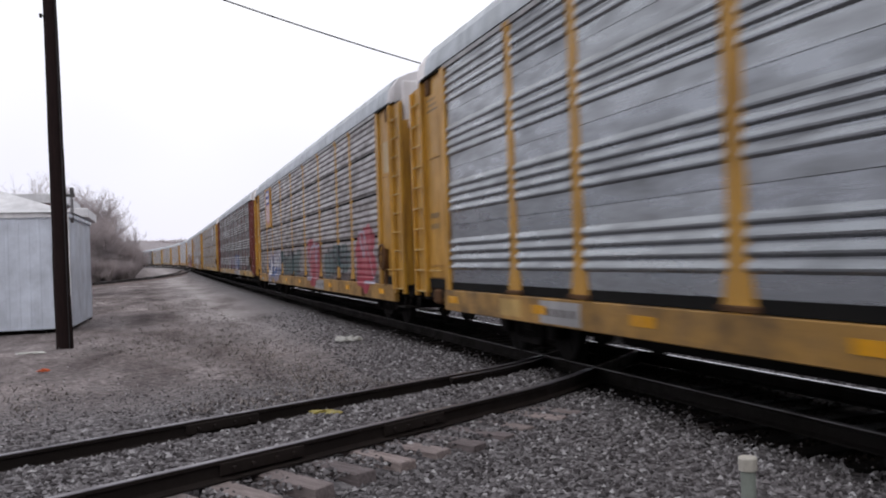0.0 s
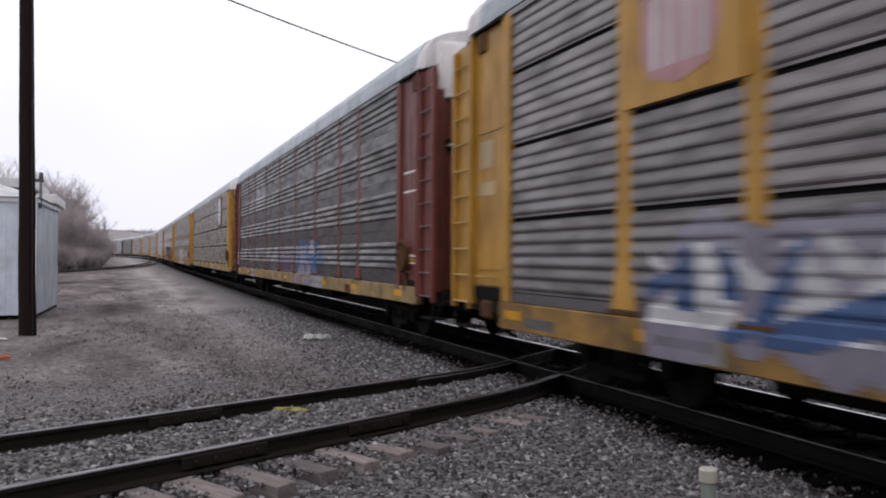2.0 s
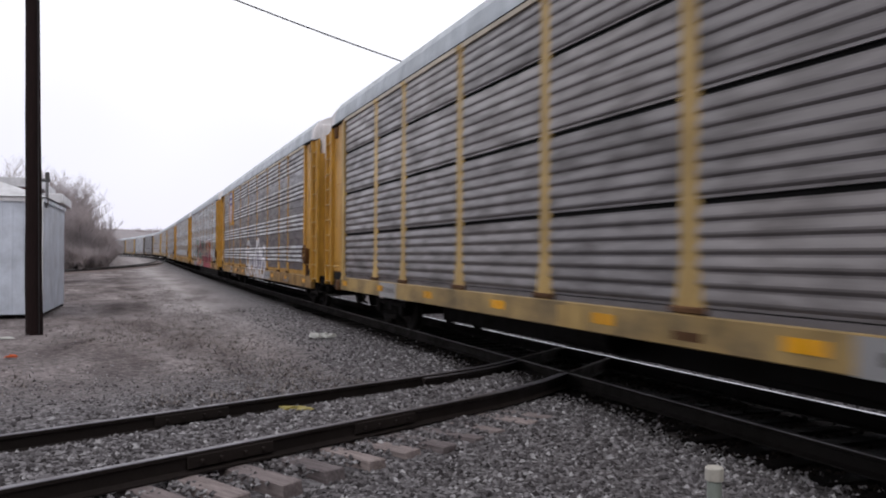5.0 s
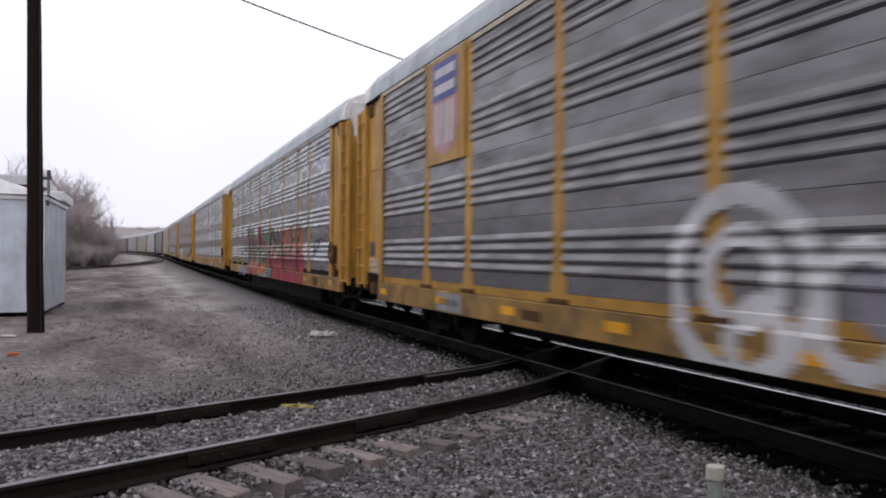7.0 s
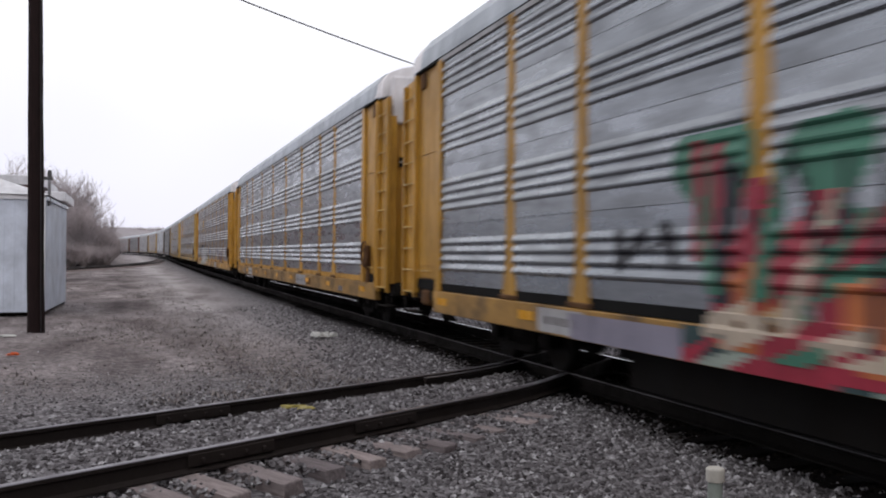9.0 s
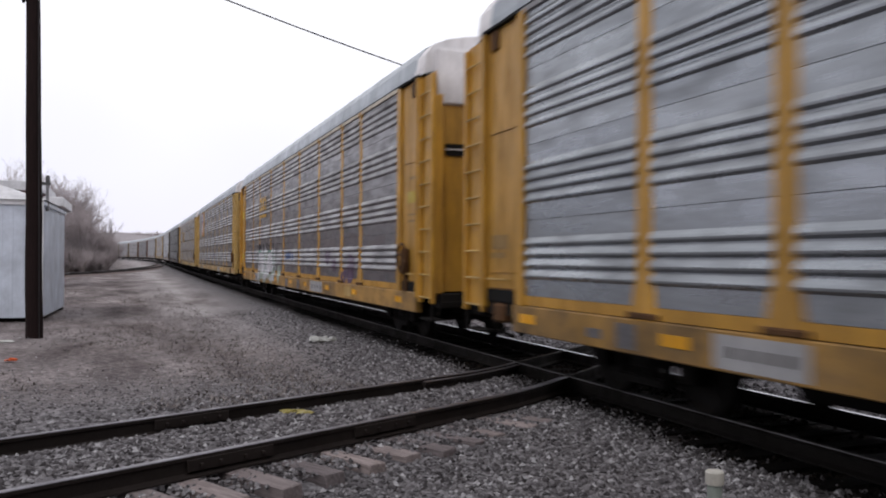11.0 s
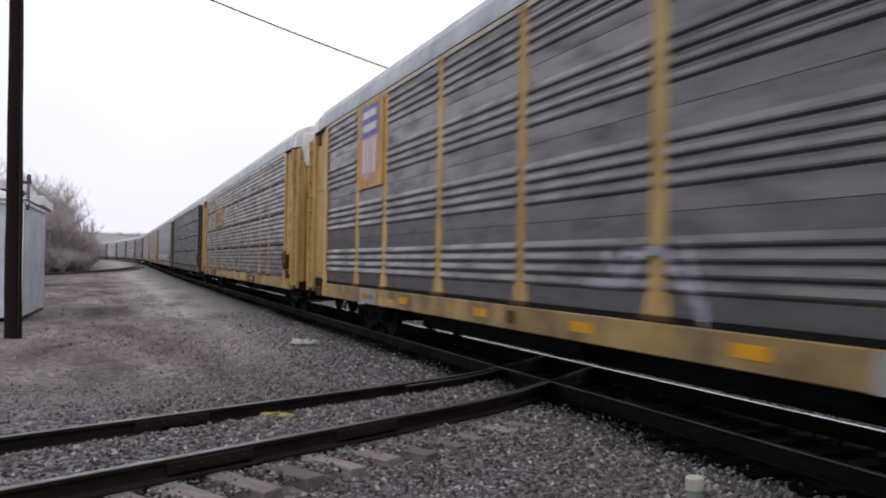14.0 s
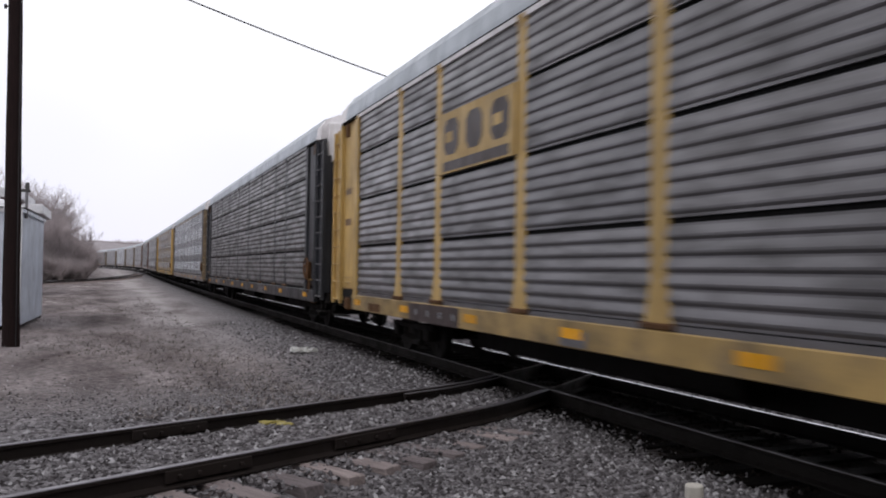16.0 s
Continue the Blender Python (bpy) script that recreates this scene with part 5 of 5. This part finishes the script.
litter("paper_scrap", 3.92, 18.2, (0.22, 0.2, 0.11), "rag_white", "crumpled white paper scraps on the gravel", "litter", 3, 13)
litter("yellow_rag", 1.62, 9.35, (0.20, 0.10, 0.035), "rag_yellow", "dirty yellow rag lying between the rails", "litter", 5, 3)
litter("orange_marker", -2.05, 17.2, (0.13, 0.1, 0.09), "rag_orange", "bright orange plastic scrap on the dirt", "litter", 7, 3)
litter("blue_rag", 2.25, 7.72, (0.07, 0.05, 0.04), "rag_blue", "small blue rag beside the rail", "litter", 9, 2)
litter("white_rubble", -2.75, 20.9, (0.32, 0.12, 0.05), "rag_white", "white rubble at the foot of the pole", "litter", 11, 3)


def build_sky_blockers():
    # unseen walls added behind the viewpoint to keep low sky light off the train
    tagged(link_mesh("wall_west", mesh_of("wall_west", boxes((-8.6, -8.3, -30, 4, -0.3, 8.5)), "yard_wall")), "unseen plain dull brown wall added behind the viewpoint to block low sky light", "wall", kind="structure")
    tagged(link_mesh("wall_south", mesh_of("wall_south", boxes((-8.29, 3.6, -14.3, -14.0, -0.3, 8.5)), "yard_wall")), "unseen plain dull brown wall added behind the viewpoint to block low sky light", "wall", kind="structure")


build_sky_blockers()


# ---- trees and distance ----
def branch(verts, faces, a, b, r0, r1, sides=4):
    d = (b - a).normalized()
    s = d.orthogonal().normalized()
    t = d.cross(s)
    base = len(verts)
    for p, r in ((a, r0), (b, r1)):
        for k in range(sides):
            q = 2 * math.pi * k / sides
            verts.append(tuple(p + r * (math.cos(q) * s + math.sin(q) * t)))
    for k in range(sides):
        faces.append((base + k, base + (k + 1) % sides, base + sides + (k + 1) % sides, base + sides + k))


def bare_tree(x, y, height, seed, label, spread=0.42, shrub=False):
    rnd = random.Random(seed)
    wood_v, wood_f, twig_v, twig_f = [], [], [], []
    base = Vector((0, 0, -0.2))

    def grow(p, d, length, r, depth):
        n = 3 if depth < 2 else 2
        q = p
        for k in range(n):
            d2 = (d + Vector((rnd.uniform(-1, 1), rnd.uniform(-1, 1), rnd.uniform(-0.2, 0.5))) * 0.16).normalized()
            q2 = q + d2 * (length / n)
            big = depth < 3
            branch(wood_v if big else twig_v, wood_f if big else twig_f, q, q2, r * (1 - 0.25 * k / n), r * (1 - 0.25 * (k + 1) / n), 5 if depth < 2 else 3)
            q, d = q2, d2
            if depth < 5 and (k or depth):
                for _ in range(1 if depth < 1 else (2 if depth < 3 else rnd.choice((1, 2, 2)))):
                    side = Vector((rnd.uniform(-1, 1), rnd.uniform(-1, 1), rnd.uniform(0.0, 0.9))).normalized()
                    nd = (d * 0.75 + side * 0.75).normalized()
                    grow(q, nd, length * rnd.uniform(0.5, 0.75), r * 0.55, depth + 1)
    stems = 5 if shrub else rnd.choice((1, 2))
    for _ in range(stems):
        d = Vector((rnd.uniform(-1, 1) * spread * (1.6 if shrub else 0.4), rnd.uniform(-1, 1) * spread, 1)).normalized()
        grow(base + Vector((rnd.uniform(-0.3, 0.3), rnd.uniform(-0.3, 0.3), 0)), d, height * (0.45 if shrub else 0.52), 0.05 + height * (0.006 if shrub else 0.013), 1 if shrub else 0)
    t = thing("bare_tree" if not shrub else "bare_shrub", label, "tree" if not shrub else "shrub", "bare trees beyond the yard")
    t.location = (x, y, ground_z(x, y))
    for nm, vv, ff, mm in (("trunk", wood_v, wood_f, "bark"), ("crown", twig_v, twig_f, "twig")):
        if ff:
            me = bpy.data.meshes.new(nm)
            me.from_pydata(vv, [], ff)
            me.materials.append(M[mm])
            link_mesh(nm, me, t)


def build_trees():
    rnd = random.Random(21)
    k = 0
    spots = []
    for _ in range(26):
        y = rnd.uniform(112, 165)
        spots.append((rnd.uniform(-28, -4.5) - 0.02 * (y - 112), y, rnd.uniform(9, 14), False))
    for _ in range(16):
        y = rnd.uniform(106, 130)
        spots.append((rnd.uniform(-15, -5.2), y, rnd.uniform(8, 12), False))
    for _ in range(46):
        y = rnd.uniform(104, 150)
        x = rnd.uniform(-22, -3.2)
        spots.append((x, y, rnd.uniform(4.0, 6.5), True))
    for _ in range(60):
        x = rnd.uniform(-11.5, -2.9)
        spots.append((x, rnd.uniform(104, 120), (8.6 if x < -4.6 else 6.4) * rnd.uniform(0.75, 1.1), True))
    for _ in range(30):
        spots.append((rnd.uniform(-10.5, -2.8), rnd.uniform(99, 104), rnd.uniform(3.0, 4.6), True))
    for x, y, h, shrub in spots:
        h *= 0.9 if x < -7 else 0.66
        bare_tree(x, y, h, 300 + k, "leafless grey-brown winter tree" if not shrub else "leafless brown winter shrub", shrub=shrub)
        k += 1


build_trees()


def build_distance():
    bm = bmesh.new()
    rnd = random.Random(5)
    n = 90
    rows = []
    for k in range(n + 1):
        x = -420 + 900 * k / n
        h = 29 + 1.5 * math.sin(k * 0.21) + 0.8 * math.sin(k * 0.77 + 1) + rnd.uniform(-0.5, 0.5)
        rows.append([bm.verts.new((x, 900 + 30 * math.sin(k * 0.13), 0.5)), bm.verts.new((x, 960 + 30 * math.sin(k * 0.13), 1.0 + h * 0.6)), bm.verts.new((x, 1060, 1.0 + h)), bm.verts.new((x, 1300, -2.0))])
    for a, b in zip(rows, rows[1:]):
        for q in range(3):
            bm.faces.new((a[q], b[q], b[q + 1], a[q + 1]))
    bmesh.ops.recalc_face_normals(bm, faces=bm.faces)
    ob = link_mesh("backdrop", mesh_of("backdrop", bm, "hill", True))
    tagged(ob, "low hazy wooded hill far behind the yard", "hill", kind="structure")
    # far bare woods on the ridge and behind the bend
    vv, ff = [], []
    for k in range(260):
        x = rnd.uniform(-90, 120)
        y = rnd.uniform(430, 560)
        z = ground_z(x, y)
        h = rnd.uniform(5, 9) * (1.25 if 22 < x < 48 else 0.8)
        for _ in range(9):
            a = Vector((x + rnd.uniform(-1.5, 1.5), y, z + h * rnd.uniform(0.0, 0.5)))
            b = a + Vector((rnd.uniform(-2.2, 2.2), rnd.uniform(-1, 1), h * rnd.uniform(0.3, 0.5)))
            branch(vv, ff, a, b, 0.16, 0.05, 3)
    for k in range(520):
        x = rnd.uniform(-150, 330)
        y = rnd.uniform(1035, 1065)
        h = rnd.uniform(3, 7) * (1.5 if 70 < x < 120 else 1.0)
        for _ in range(6):
            a = Vector((x + rnd.uniform(-4, 4), y, 27 + h * rnd.uniform(0.0, 0.5)))
            b = a + Vector((rnd.uniform(-3, 3), rnd.uniform(-1, 1), h * rnd.uniform(0.4, 0.7)))
            branch(vv, ff, a, b, 0.5, 0.15, 3)
    me = bpy.data.meshes.new("far_woods")
    me.from_pydata(vv, [], ff)
    me.materials.append(M["twig"])
    tagged(new("far_woods", me), "distant leafless woods behind the bend of the track", "woods", kind="stuff")


build_distance()


# ---- loose stones and dead weeds ----
def scatter_stones():
    rnd = np.random.RandomState(12)
    base = np.array([(1, 0, 0), (-1, 0, 0), (0, 1, 0), (0, -1, 0), (0, 0, 1), (0, 0, -1)], float)
    tri = [(0, 2, 4), (2, 1, 4), (1, 3, 4), (3, 0, 4), (2, 0, 5), (1, 2, 5), (3, 1, 5), (0, 3, 5)]
    spots = []
    for x0, x1, y0, y1, n, s0, s1 in ((-4, 6, 3.0, 9.5, 26000, 0.016, 0.036), (-5, 5.6, 9.5, 16, 13000, 0.018, 0.04), (2, 8.5, 3, 20, 7000, 0.018, 0.036),
                                      (-5, 5.0, 16, 30, 6000, 0.02, 0.04), (6.5, 12, 2, 30, 5000, 0.025, 0.045)):
        spots.append(np.stack([rnd.uniform(x0, x1, n), rnd.uniform(y0, y1, n), rnd.uniform(s0, s1, n)], -1))
    spots = np.concatenate(spots)
    keep = []
    for x, y, s in spots:
        if y < near_rail(x) + 0.1 and y > near_rail(x) - 0.1 or abs(y - far_rail(x)) < 0.1 or (y < near_rail(x) and on_tie(x, y) and rnd.rand() < 0.97):
            continue
        beyond = max(0.0, y - far_rail(x))
        if beyond > 0 and x < TX - 3.2 and rnd.rand() < min(0.88, 0.12 + beyond * 0.11) * (1.0 if x < 1.5 else 0.5):
            continue
        keep.append((x, y, s * (0.6 if beyond > 2.2 and x < TX - 3.2 else 1.0)))
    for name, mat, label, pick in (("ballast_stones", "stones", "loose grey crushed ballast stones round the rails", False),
                                   ("oily_stones", "oily_stones", "oily ballast stones under the main track, painted darker for the train's shade", True)):
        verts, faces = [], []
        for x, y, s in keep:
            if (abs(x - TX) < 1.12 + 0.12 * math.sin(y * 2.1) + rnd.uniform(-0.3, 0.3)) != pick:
                continue
            j = base * (s * rnd.uniform(0.6, 1.25, (6, 1))) + rnd.uniform(-0.3, 0.3, (6, 3)) * s
            a = rnd.uniform(0, 6.28)
            ca, sa = math.cos(a), math.sin(a)
            jx, jy = j[:, 0] * ca - j[:, 1] * sa, j[:, 0] * sa + j[:, 1] * ca
            z = (ground_z(x, y) if pick or y > near_rail(x) or y < near_rail(x) - 0.75 else max(ground_z(x, y), -0.008)) + s * 0.25
            o = len(verts)
            verts += [(x + jx[k], y + jy[k], z + j[k, 2] * 0.75) for k in range(6)]
            faces += [(o + p, o + q, o + r) for p, q, r in tri]
        me = bpy.data.meshes.new(name)
        me.from_pydata(verts, [], faces)
        me.materials.append(M[mat])
        tagged(new(name, me), label, "gravel", kind="stuff")


scatter_stones()


def scatter_weeds():
    rnd = np.random.RandomState(31)
    verts, faces = [], []
    for _ in range(6500):
        y = 10.5 + 45 * rnd.rand() ** 1.6
        x = rnd.uniform(-3.2 - 0.12 * y, 3.4 - 0.03 * y)
        if y < far_rail(x) + 0.5 or math.sin(x * 0.9 + 1.3 * math.sin(y * 0.35)) + rnd.uniform(-1, 1) < 0.1:
            continue
        z = ground_z(x, y)
        for _ in range(5):
            a, l = rnd.uniform(0, 6.28), rnd.uniform(0.04, 0.15)
            px, py = x + rnd.uniform(-0.08, 0.08), y + rnd.uniform(-0.08, 0.08)
            o = len(verts)
            verts += [(px - 0.011 * math.sin(a), py + 0.011 * math.cos(a), z - 0.01), (px + 0.011 * math.sin(a), py - 0.011 * math.cos(a), z - 0.01),
                      (px + l * math.cos(a), py + l * math.sin(a), z + l * rnd.uniform(0.15, 0.8))]
            faces.append((o, o + 1, o + 2))
    me = bpy.data.meshes.new("dead_weeds")
    me.from_pydata(verts, [], faces)
    me.materials.append(M["weeds"])
    tagged(new("dead_weeds", me), "short dead brown weeds and straw on the dirt", "weeds", kind="stuff")


scatter_weeds()


# ---- what moves ----
def motions():
    for car, start in TRAIN:
        rows = []
        for k in range(33):
            t = k * 0.5
            s = start - SPEED * t
            x, y, a = main_line(s)
            slope = math.degrees(math.atan((rise(y + 1.0) - rise(y - 1.0)) / 2))
            rows.append((t, pose(x, y, RT + rise(y), slope, 0, math.degrees(a))))
        walk(car, rows)
    for w, wy in WHEELS:
        walk(w, [(k / 30, pose(0, wy, 0.42, math.degrees(SPEED * k / 30 / 0.42) % 360, 0, 0)) for k in range(481)])


motions()
